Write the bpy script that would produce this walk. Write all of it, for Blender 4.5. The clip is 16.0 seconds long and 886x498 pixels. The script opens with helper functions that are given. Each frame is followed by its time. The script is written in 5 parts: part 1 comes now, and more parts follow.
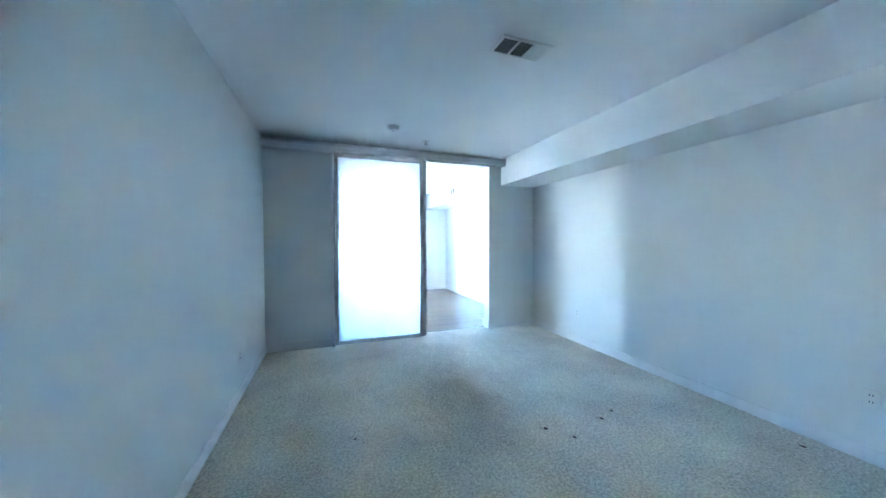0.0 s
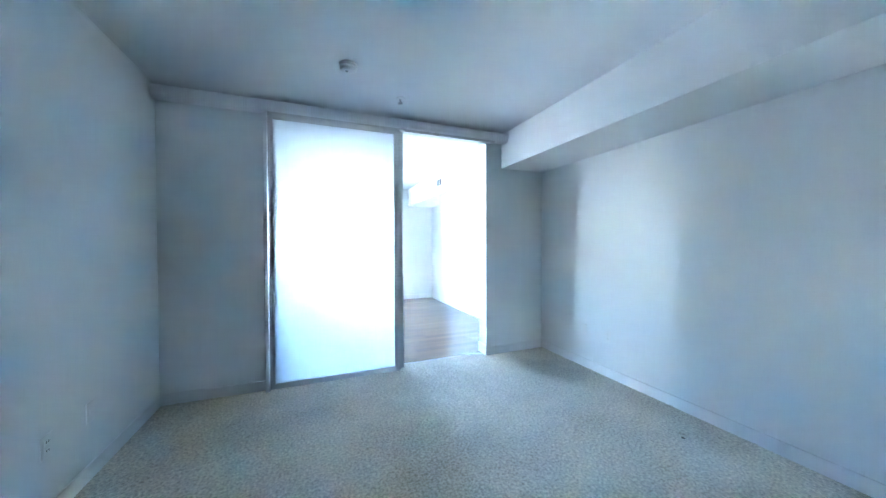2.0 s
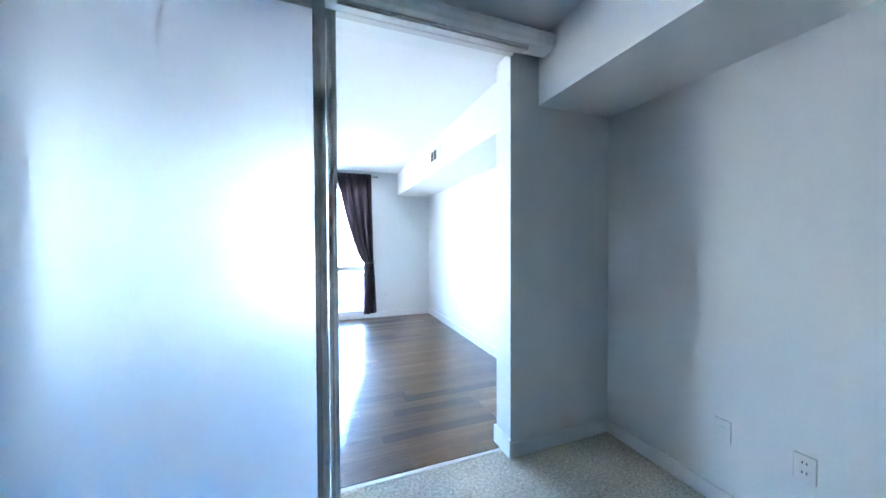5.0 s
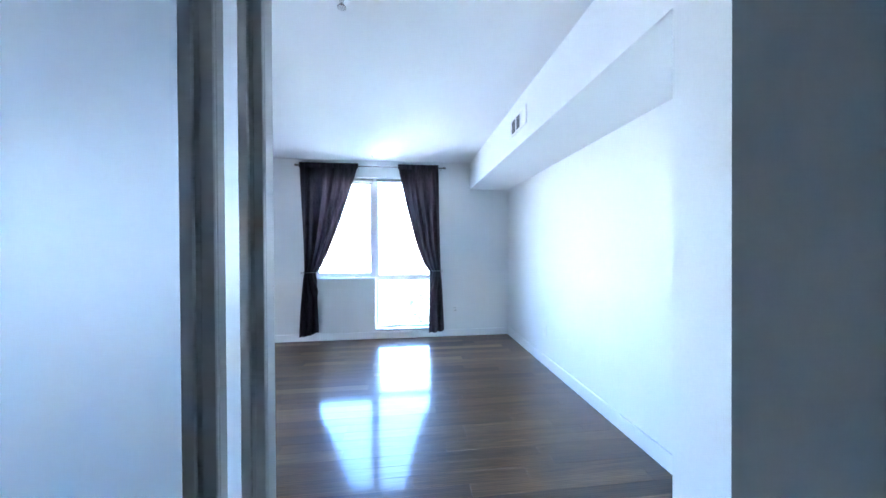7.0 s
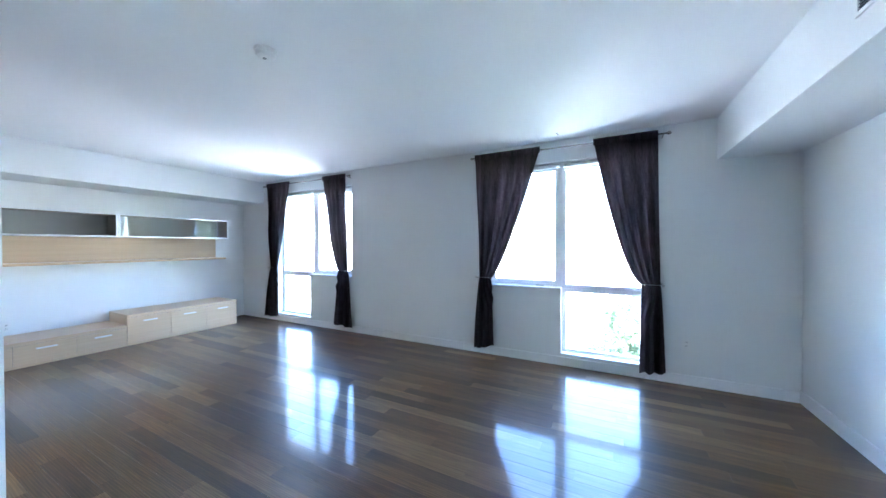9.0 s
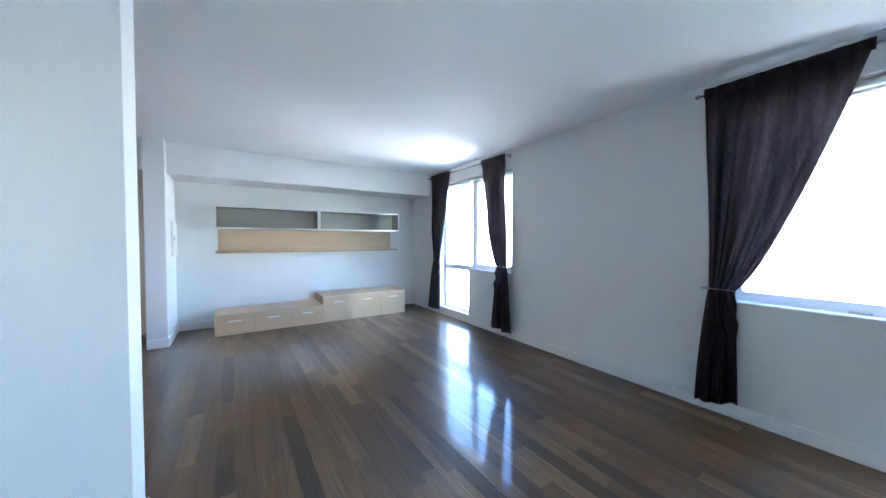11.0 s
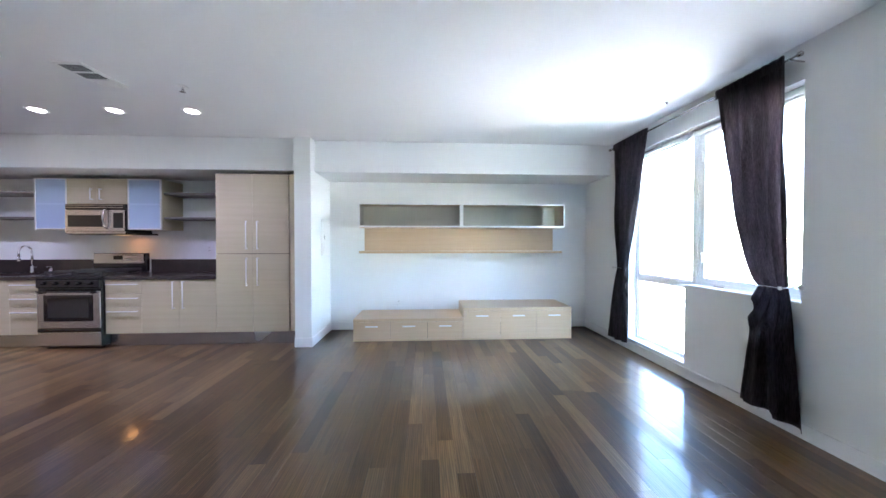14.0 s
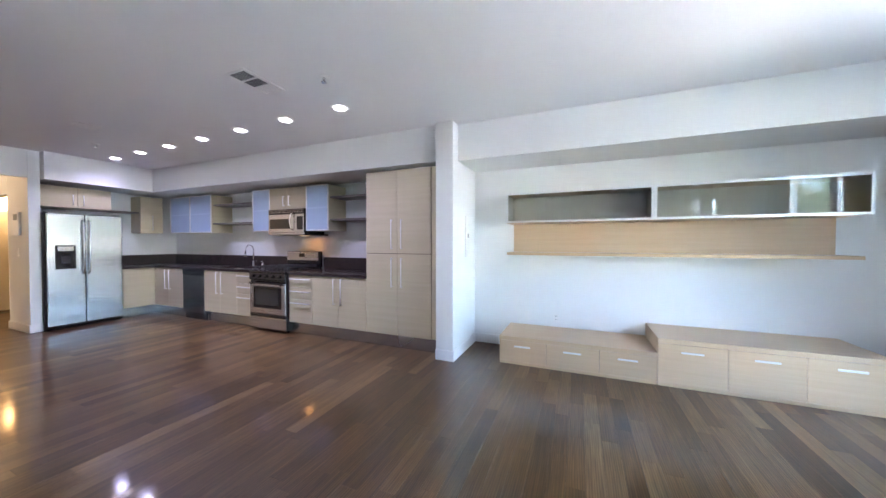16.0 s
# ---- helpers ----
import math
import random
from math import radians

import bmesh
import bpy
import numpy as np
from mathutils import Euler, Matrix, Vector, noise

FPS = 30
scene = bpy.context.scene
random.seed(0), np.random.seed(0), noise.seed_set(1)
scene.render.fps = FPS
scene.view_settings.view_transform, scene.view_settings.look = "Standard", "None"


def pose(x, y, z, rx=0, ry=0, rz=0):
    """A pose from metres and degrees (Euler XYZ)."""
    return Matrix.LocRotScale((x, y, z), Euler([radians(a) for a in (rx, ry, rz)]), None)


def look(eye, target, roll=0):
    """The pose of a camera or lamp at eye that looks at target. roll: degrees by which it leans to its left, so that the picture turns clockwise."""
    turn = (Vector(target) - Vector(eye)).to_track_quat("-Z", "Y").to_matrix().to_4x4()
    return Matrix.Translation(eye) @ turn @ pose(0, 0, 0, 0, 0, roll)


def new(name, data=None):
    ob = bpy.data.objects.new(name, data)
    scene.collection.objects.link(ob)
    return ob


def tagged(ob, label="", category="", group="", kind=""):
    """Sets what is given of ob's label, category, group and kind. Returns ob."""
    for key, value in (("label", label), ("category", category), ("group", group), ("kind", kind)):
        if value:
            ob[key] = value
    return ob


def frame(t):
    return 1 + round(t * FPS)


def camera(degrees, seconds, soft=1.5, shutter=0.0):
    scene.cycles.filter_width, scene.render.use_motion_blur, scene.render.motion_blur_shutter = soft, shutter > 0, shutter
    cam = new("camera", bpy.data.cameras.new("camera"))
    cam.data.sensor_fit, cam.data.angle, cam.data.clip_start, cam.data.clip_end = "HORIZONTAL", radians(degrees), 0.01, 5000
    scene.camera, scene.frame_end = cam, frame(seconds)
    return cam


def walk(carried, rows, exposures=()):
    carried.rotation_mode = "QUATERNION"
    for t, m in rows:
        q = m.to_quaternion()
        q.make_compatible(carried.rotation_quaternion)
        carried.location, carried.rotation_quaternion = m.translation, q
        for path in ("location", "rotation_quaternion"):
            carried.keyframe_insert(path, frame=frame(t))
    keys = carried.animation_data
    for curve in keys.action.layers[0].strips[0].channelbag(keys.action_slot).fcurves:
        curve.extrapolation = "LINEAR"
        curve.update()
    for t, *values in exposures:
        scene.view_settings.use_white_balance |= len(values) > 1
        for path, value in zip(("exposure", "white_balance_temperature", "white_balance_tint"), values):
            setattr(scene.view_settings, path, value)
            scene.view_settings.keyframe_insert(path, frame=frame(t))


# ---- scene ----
cam = camera(108.0, 16.0)

PATH = [
    (0, (0.77, -0.153, 1.415), (1.436, 1.732, 1.36), -0.1),
    (0.5, (0.88, 0.122, 1.435), (1.562, 2.0, 1.369), -0.1),
    (1, (0.985, 0.412, 1.403), (1.707, 2.277, 1.354), -0.1),
    (1.5, (1.092, 0.7, 1.38), (1.832, 2.558, 1.347), -0.2),
    (2, (1.229, 0.984, 1.36), (1.967, 2.843, 1.328), -0.2),
    (2.5, (1.386, 1.274, 1.385), (2.114, 3.136, 1.347), -0.3),
    (3, (1.537, 1.566, 1.377), (2.268, 3.427, 1.333), -0.2),
    (3.5, (1.660, 1.862, 1.390), (2.396, 3.721, 1.353), -0.2),
    (3.7, (1.724, 1.975, 1.392), (2.456, 3.836, 1.351), -0.2),
    (5.8, (2.182, 3.068, 1.393), (2.787, 4.974, 1.361), -0.2),
    (6, (2.217, 3.18, 1.393), (2.764, 5.103, 1.362), -0.2),
    (6.5, (2.296, 3.461, 1.388), (2.69, 5.422, 1.365), -0.3),
    (7, (2.373, 3.728, 1.395), (2.602, 5.714, 1.38), -0.3),
    (7.5, (2.44, 3.964, 1.403), (2.444, 5.964, 1.392), -0.3),
    (8, (2.525, 4.180, 1.438), (2.205, 6.154, 1.424), -0.2),
    (8.5, (2.467, 4.422, 1.439), (1.858, 6.327, 1.418), -0.1),
    (9, (2.421, 4.617, 1.44), (1.505, 6.395, 1.419), -0.1),
    (9.5, (2.353, 4.824, 1.399), (1.168, 6.435, 1.387), 0.0),
    (10, (2.246, 5.018, 1.407), (0.838, 6.438, 1.383), -0.1),
    (10.2, (2.177, 5.084, 1.421), (0.7, 6.432, 1.384), 0.0),
    (12.5, (1.336, 5.871, 1.359), (-0.549, 6.54, 1.327), -0.0),
    (13, (1.105, 5.958, 1.34), (-0.832, 6.456, 1.306), -0.0),
    (13.5, (0.9, 6.047, 1.361), (-1.077, 6.351, 1.323), -0.0),
    (14, (0.675, 6.128, 1.329), (-1.322, 6.234, 1.298), -0.0),
    (14.5, (0.438, 6.161, 1.335), (-1.558, 6.047, 1.304), -0.1),
    (15, (0.214, 6.122, 1.317), (-1.757, 5.783, 1.285), -0.2),
    (15.5, (0.011, 6.048, 1.351), (-1.908, 5.485, 1.307), -0.1),
    (16, (-0.189, 5.952, 1.335), (-2.031, 5.174, 1.298), 0.0),
]
walk(cam, [(t, look(eye, target, roll)) for t, eye, target, roll in PATH], [(0.0, 7.36, 5000, 3), (1.0, 7.30, 5000, 4), (3.6, 7.04, 5350, 9), (6.0, 6.16, 5350, 10), (7.0, 5.86, 5100, 12), (7.5, 5.58, 5080, 13), (8.0, 5.50, 5100, 13), (9.0, 5.42, 5430, 10), (10.0, 5.19, 5480, 10), (12.5, 5.42, 5750, 10), (16.0, 5.56, 6120, 13)])

# ---- world, sun, large lights ----
world = bpy.data.worlds.new("sky_world")
scene.world = world
world.use_nodes = True
wn = world.node_tree
sky = wn.nodes.new("ShaderNodeTexSky")
sky.sky_type = "NISHITA"
sky.sun_disc = False
sky.dust_density = 0.1
sky.ozone_density = 1.5
sky.sun_elevation = radians(58)
sky.sun_rotation = radians(160)
wn.links.new(sky.outputs[0], wn.nodes["Background"].inputs[0])
wn.nodes["Background"].inputs[1].default_value = 0.15

sun_data = bpy.data.lights.new("sun", "SUN")
sun_data.energy = 5.0
sun_data.angle = radians(0.6)
sun_data.color = (1.0, 0.95, 0.87)
sun = new("sun", sun_data)
sun.matrix_world = look((3, -10, 18), (0, 0, 0))


# ---- materials ----
def mat(name, color, rough=0.5, metal=0.0, vary=0.06, scale=3.0, fine=60.0, bump=0.05, spec=0.5, stretch=(1, 1, 1), coat=0.0):
    """A surface with broad and fine variation of its colour, roughness and relief."""
    m = bpy.data.materials.new(name)
    m.use_nodes = True
    nt = m.node_tree
    b = nt.nodes["Principled BSDF"]
    tc = nt.nodes.new("ShaderNodeTexCoord")
    mp = nt.nodes.new("ShaderNodeMapping")
    mp.inputs["Scale"].default_value = stretch
    nt.links.new(tc.outputs["Object"], mp.inputs[0])
    n1 = nt.nodes.new("ShaderNodeTexNoise")
    n1.inputs["Scale"].default_value = scale
    n1.inputs["Detail"].default_value = 4
    n2 = nt.nodes.new("ShaderNodeTexNoise")
    n2.inputs["Scale"].default_value = fine
    n2.inputs["Detail"].default_value = 3
    for n in (n1, n2):
        nt.links.new(mp.outputs[0], n.inputs["Vector"])
    add = nt.nodes.new("ShaderNodeMath")
    add.operation = "ADD"
    nt.links.new(n1.outputs["Fac"], add.inputs[0])
    nt.links.new(n2.outputs["Fac"], add.inputs[1])
    mr = nt.nodes.new("ShaderNodeMapRange")
    mr.inputs["From Min"].default_value = 0.6
    mr.inputs["From Max"].default_value = 1.4
    mr.inputs["To Min"].default_value = 1 - vary
    mr.inputs["To Max"].default_value = 1 + vary
    nt.links.new(add.outputs[0], mr.inputs[0])
    mul = nt.nodes.new("ShaderNodeVectorMath")
    mul.operation = "SCALE"
    mul.inputs[0].default_value = color
    nt.links.new(mr.outputs[0], mul.inputs["Scale"])
    nt.links.new(mul.outputs[0], b.inputs["Base Color"])
    rr = nt.nodes.new("ShaderNodeMapRange")
    rr.inputs["To Min"].default_value = max(0.02, rough - 0.06)
    rr.inputs["To Max"].default_value = min(1, rough + 0.06)
    nt.links.new(n1.outputs["Fac"], rr.inputs[0])
    nt.links.new(rr.outputs[0], b.inputs["Roughness"])
    b.inputs["Metallic"].default_value = metal
    b.inputs["Specular IOR Level"].default_value = spec
    b.inputs["Coat Weight"].default_value = coat
    if bump:
        bp = nt.nodes.new("ShaderNodeBump")
        bp.inputs["Strength"].default_value = bump
        bp.inputs["Distance"].default_value = 0.004
        nt.links.new(n2.outputs["Fac"], bp.inputs["Height"])
        nt.links.new(bp.outputs[0], b.inputs["Normal"])
    return m


def wood(name, dark, light, axis, rough=0.42, ring=26.0):
    """Veneer whose grain runs along one axis."""
    st = [ring, ring, ring]
    st[axis] = 1.1
    m = mat(name, light, rough, 0, 0.05, 2.0, 90.0, 0.04)
    nt = m.node_tree
    b = nt.nodes["Principled BSDF"]
    tc = nt.nodes.new("ShaderNodeTexCoord")
    mp = nt.nodes.new("ShaderNodeMapping")
    mp.inputs["Scale"].default_value = st
    nt.links.new(tc.outputs["Object"], mp.inputs[0])
    n = nt.nodes.new("ShaderNodeTexNoise")
    n.inputs["Scale"].default_value = 1.0
    n.inputs["Detail"].default_value = 6
    n.inputs["Distortion"].default_value = 0.4
    nt.links.new(mp.outputs[0], n.inputs["Vector"])
    cr = nt.nodes.new("ShaderNodeValToRGB")
    cr.color_ramp.elements[0].position = 0.3
    cr.color_ramp.elements[0].color = (*dark, 1)
    cr.color_ramp.elements[1].position = 0.68
    cr.color_ramp.elements[1].color = (*light, 1)
    nt.links.new(n.outputs["Fac"], cr.inputs[0])
    nt.links.new(cr.outputs[0], b.inputs["Base Color"])
    return m


def board_mat(name, islands):
    """Stained oak strip: every board has its own tone, grain along x, under a glossy lacquer."""
    m = bpy.data.materials.new(name)
    m.use_nodes = True
    nt = m.node_tree
    b = nt.nodes["Principled BSDF"]
    tc = nt.nodes.new("ShaderNodeTexCoord")
    if islands:
        rnd = nt.nodes.new("ShaderNodeNewGeometry").outputs["Random Per Island"]
    else:
        rnd = nt.nodes.new("ShaderNodeObjectInfo").outputs["Random"]
    sh = nt.nodes.new("ShaderNodeVectorMath")
    sh.operation = "SCALE"
    sh.inputs[0].default_value = (37, 53, 11)
    nt.links.new(rnd, sh.inputs["Scale"])
    ad = nt.nodes.new("ShaderNodeVectorMath")
    nt.links.new(tc.outputs["Object"], ad.inputs[0])
    nt.links.new(sh.outputs[0], ad.inputs[1])
    mp = nt.nodes.new("ShaderNodeMapping")
    mp.inputs["Scale"].default_value = (2.2, 30, 30)
    nt.links.new(ad.outputs[0], mp.inputs[0])
    n = nt.nodes.new("ShaderNodeTexNoise")
    n.inputs["Scale"].default_value = 1.0
    n.inputs["Detail"].default_value = 7
    n.inputs["Distortion"].default_value = 1.2
    nt.links.new(mp.outputs[0], n.inputs["Vector"])
    mp2 = nt.nodes.new("ShaderNodeMapping")
    mp2.inputs["Scale"].default_value = (3, 150, 150)
    nt.links.new(ad.outputs[0], mp2.inputs[0])
    pores = nt.nodes.new("ShaderNodeTexNoise")
    pores.inputs["Scale"].default_value = 1.5
    pores.inputs["Detail"].default_value = 3
    nt.links.new(mp2.outputs[0], pores.inputs["Vector"])
    tone = nt.nodes.new("ShaderNodeValToRGB")
    cr = tone.color_ramp
    cr.elements[0].position, cr.elements[0].color = 0.0, (0.064, 0.035, 0.015, 1)
    cr.elements[1].position, cr.elements[1].color = 1.0, (0.216, 0.125, 0.054, 1)
    for p, c in ((0.08, (0.080, 0.042, 0.018)), (0.22, (0.101, 0.054, 0.022)), (0.45, (0.114, 0.061, 0.024)), (0.66, (0.129, 0.069, 0.028)), (0.86, (0.156, 0.088, 0.037))):
        e = cr.elements.new(p)
        e.color = (*c, 1)
    nt.links.new(rnd, tone.inputs[0])
    mr = nt.nodes.new("ShaderNodeMapRange")
    mr.inputs["From Min"].default_value = 0.3
    mr.inputs["From Max"].default_value = 0.7
    mr.inputs["To Min"].default_value = 0.72
    mr.inputs["To Max"].default_value = 1.18
    nt.links.new(n.outputs["Fac"], mr.inputs[0])
    mr2 = nt.nodes.new("ShaderNodeMapRange")
    mr2.inputs["From Min"].default_value = 0.35
    mr2.inputs["From Max"].default_value = 0.6
    mr2.inputs["To Min"].default_value = 0.8
    mr2.inputs["To Max"].default_value = 1.05
    nt.links.new(pores.outputs["Fac"], mr2.inputs[0])
    mu = nt.nodes.new("ShaderNodeMath")
    mu.operation = "MULTIPLY"
    nt.links.new(mr.outputs[0], mu.inputs[0])
    nt.links.new(mr2.outputs[0], mu.inputs[1])
    # flame figure of flat-sawn boards
    mp3 = nt.nodes.new("ShaderNodeMapping")
    mp3.inputs["Scale"].default_value = (0.8, 9, 9)
    nt.links.new(ad.outputs[0], mp3.inputs[0])
    flame = nt.nodes.new("ShaderNodeTexWave")
    flame.bands_direction = "Y"
    flame.inputs["Scale"].default_value = 2.6
    flame.inputs["Distortion"].default_value = 7.0
    flame.inputs["Detail"].default_value = 2.0
    flame.inputs["Detail Scale"].default_value = 0.7
    nt.links.new(mp3.outputs[0], flame.inputs["Vector"])
    mr3 = nt.nodes.new("ShaderNodeMapRange")
    mr3.inputs["To Min"].default_value = 0.80
    mr3.inputs["To Max"].default_value = 1.10
    nt.links.new(flame.outputs["Fac"], mr3.inputs[0])
    mu2 = nt.nodes.new("ShaderNodeMath")
    mu2.operation = "MULTIPLY"
    nt.links.new(mu.outputs[0], mu2.inputs[0])
    nt.links.new(mr3.outputs[0], mu2.inputs[1])
    sc = nt.nodes.new("ShaderNodeVectorMath")
    sc.operation = "SCALE"
    nt.links.new(tone.outputs[0], sc.inputs[0])
    nt.links.new(mu2.outputs[0], sc.inputs["Scale"])
    nt.links.new(sc.outputs[0], b.inputs["Base Color"])
    rr = nt.nodes.new("ShaderNodeMapRange")
    rr.inputs["To Min"].default_value = 0.34
    rr.inputs["To Max"].default_value = 0.46
    b.inputs["Specular IOR Level"].default_value = 0.14
    b.inputs["Coat Weight"].default_value = 0.80
    b.inputs["Coat Roughness"].default_value = 0.10
    nt.links.new(n.outputs["Fac"], rr.inputs[0])
    nt.links.new(rr.outputs[0], b.inputs["Roughness"])
    bp = nt.nodes.new("ShaderNodeBump")
    bp.inputs["Strength"].default_value = 0.06
    bp.inputs["Distance"].default_value = 0.002
    nt.links.new(n.outputs["Fac"], bp.inputs["Height"])
    nt.links.new(bp.outputs[0], b.inputs["Normal"])
    return m


def glass_mat(name, tint=(1, 1, 1), rough=0.0, mirror=0.06):
    """Thin clear glass: lets light straight through and mirrors a little of it."""
    m = bpy.data.materials.new(name)
    m.use_nodes = True
    nt = m.node_tree
    nt.nodes.remove(nt.nodes["Principled BSDF"])
    out = nt.nodes["Material Output"]
    tr = nt.nodes.new("ShaderNodeBsdfTransparent")
    tr.inputs[0].default_value = (*tint, 1)
    gl = nt.nodes.new("ShaderNodeBsdfGlossy")
    gl.inputs["Roughness"].default_value = rough
    lw = nt.nodes.new("ShaderNodeLayerWeight")
    lw.inputs["Blend"].default_value = 0.5
    pw = nt.nodes.new("ShaderNodeMath")
    pw.operation = "POWER"
    pw.inputs[1].default_value = 4.0
    nt.links.new(lw.outputs["Facing"], pw.inputs[0])
    fr = nt.nodes.new("ShaderNodeMath")
    fr.operation = "MULTIPLY_ADD"
    fr.inputs[1].default_value = 0.8
    fr.inputs[2].default_value = mirror
    nt.links.new(pw.outputs[0], fr.inputs[0])
    mx = nt.nodes.new("ShaderNodeMixShader")
    nt.links.new(fr.outputs[0], mx.inputs[0])
    nt.links.new(tr.outputs[0], mx.inputs[1])
    nt.links.new(gl.outputs[0], mx.inputs[2])
    nt.links.new(mx.outputs[0], out.inputs[0])
    return m


def frosted_mat(name, tint, spread, share):
    """Acid-etched glass: a blurred view through it, mixed with scattered light."""
    m = bpy.data.materials.new(name)
    m.use_nodes = True
    nt = m.node_tree
    nt.nodes.remove(nt.nodes["Principled BSDF"])
    out = nt.nodes["Material Output"]
    rf = nt.nodes.new("ShaderNodeBsdfRefraction")
    rf.inputs["Color"].default_value = (*tint, 1)
    rf.inputs["Roughness"].default_value = spread
    rf.inputs["IOR"].default_value = 1.25
    tl = nt.nodes.new("ShaderNodeBsdfTranslucent")
    tl.inputs[0].default_value = (*tint, 1)
    df = nt.nodes.new("ShaderNodeBsdfDiffuse")
    df.inputs[0].default_value = (*tint, 1)
    m1 = nt.nodes.new("ShaderNodeMixShader")
    m1.inputs[0].default_value = share
    m2 = nt.nodes.new("ShaderNodeMixShader")
    m2.inputs[0].default_value = 0.12
    nt.links.new(rf.outputs[0], m1.inputs[1])
    nt.links.new(tl.outputs[0], m1.inputs[2])
    nt.links.new(m1.outputs[0], m2.inputs[1])
    nt.links.new(df.outputs[0], m2.inputs[2])
    nt.links.new(m2.outputs[0], out.inputs[0])
    return m


def cloth_mat(name, color, through_color, vary=0.18, scale=6, stretch=(1, 1, 1), share=0.35):
    m = mat(name, color, 0.85, 0, vary, scale, 300, 0.3, 0.15, stretch)
    nt = m.node_tree
    b = nt.nodes["Principled BSDF"]
    tl = nt.nodes.new("ShaderNodeBsdfTranslucent")
    tone = [n for n in nt.nodes if n.type == "MAP_RANGE"][0]
    cube = nt.nodes.new("ShaderNodeMath")
    cube.operation = "POWER"
    cube.inputs[1].default_value = 2.0
    nt.links.new(tone.outputs[0], cube.inputs[0])
    # uneven translucent tint; on the curtains it paints lighter and darker pleats
    thin = nt.nodes.new("ShaderNodeVectorMath")
    thin.operation = "SCALE"
    thin.inputs[0].default_value = through_color
    nt.links.new(cube.outputs[0], thin.inputs["Scale"])
    nt.links.new(thin.outputs[0], tl.inputs[0])
    mx = nt.nodes.new("ShaderNodeMixShader")
    mx.inputs[0].default_value = share
    nt.links.new(b.outputs[0], mx.inputs[1])
    nt.links.new(tl.outputs[0], mx.inputs[2])
    nt.links.new(mx.outputs[0], nt.nodes["Material Output"].inputs[0])
    return m


def lit_mat(name, color, strength):
    m = bpy.data.materials.new(name)
    m.use_nodes = True
    b = m.node_tree.nodes["Principled BSDF"]
    b.inputs["Base Color"].default_value = (0.8, 0.8, 0.8, 1)
    b.inputs["Emission Color"].default_value = (*color, 1)
    b.inputs["Emission Strength"].default_value = strength
    return m


def carpet_mat():
    m = mat("carpet_pile", (0.58, 0.535, 0.44), 0.95, 0, 0.62, 1.3, 66, 1.0, 0.1)
    nt = m.node_tree
    # keep the broad tone soft beside the speckle of the pile
    total = [n for n in nt.nodes if n.type == "MATH"][0]
    broad = total.inputs[0].links[0].from_socket
    soft_tone = nt.nodes.new("ShaderNodeMath")
    soft_tone.operation = "MULTIPLY_ADD"
    soft_tone.inputs[1].default_value = 0.62
    soft_tone.inputs[2].default_value = 0.19
    nt.links.new(broad, soft_tone.inputs[0])
    nt.links.new(soft_tone.outputs[0], total.inputs[0])
    b = nt.nodes["Principled BSDF"]
    b.inputs["Sheen Weight"].default_value = 0.3
    return m


M_WALL = mat("wall_paint", (0.79, 0.80, 0.79), 0.62, 0, 0.025, 0.9, 120, 0.05, 0.3)
M_CEIL = mat("ceiling_paint", (0.82, 0.82, 0.82), 0.75, 0, 0.02, 0.7, 90, 0.05, 0.2)
M_TRIM = mat("trim_paint", (0.82, 0.82, 0.82), 0.40, 0, 0.03, 2, 80, 0.02)
M_VINYL = mat("white_vinyl_frame", (0.92, 0.92, 0.92), 0.35, 0, 0.02, 3, 80, 0.01)
M_SUB = mat("subfloor", (0.06, 0.04, 0.03), 0.8)
M_CARPET = carpet_mat()
M_BOARD = board_mat("oak_strip", False)
M_BOARD_I = board_mat("oak_strip_far", True)
M_ALU = mat("anodised_aluminium", (0.60, 0.59, 0.575), 0.45, 0.30, 0.03, 3, 200, 0.01, stretch=(1, 1, 0.05))
M_ALU_L = mat("bright_aluminium", (0.78, 0.79, 0.80), 0.30, 0.7, 0.03, 3, 200, 0.02)
M_CHROME = mat("chrome", (0.80, 0.80, 0.81), 0.12, 1.0, 0.02, 4, 100, 0.0)
M_HANDLE = mat("satin_steel", (0.80, 0.80, 0.80), 0.30, 0.40, 0.03, 4, 100, 0.0)
M_STEEL = mat("brushed_steel", (0.74, 0.775, 0.82), 0.17, 1.0, 0.06, 2, 220, 0.03, stretch=(1, 1, 0.03))
def brush(m, rough, spread):
    """Lets a brushed metal scatter its reflections sideways."""
    nt = m.node_tree
    b = nt.nodes["Principled BSDF"]
    tg = nt.nodes.new("ShaderNodeTangent")
    tg.direction_type, tg.axis = "RADIAL", "Z"
    nt.links.new(tg.outputs[0], b.inputs["Tangent"])
    for link in list(b.inputs["Roughness"].links):
        nt.links.remove(link)
    b.inputs["Roughness"].default_value = rough
    b.inputs["Anisotropic"].default_value = spread
    return m


M_BRUSHED = brush(mat("vertically_brushed_steel", (0.42, 0.445, 0.47), 0.3, 1.0, 0.05, 2, 220, 0.0, stretch=(1, 1, 0.03)), 0.23, 0.90)
# dishwasher steel: the dark reflection on its front is put into the base colour
M_STEEL_D = brush(mat("brushed_steel_dark_reflection", (0.17, 0.17, 0.18), 0.25, 1.0, 0.06, 2, 220, 0.0, stretch=(1, 1, 0.03)), 0.26, 0.85)
M_STEEL_H = mat("brushed_steel_front", (0.50, 0.48, 0.465), 0.27, 0.85, 0.06, 2, 220, 0.03, stretch=(0.03, 0.03, 1))
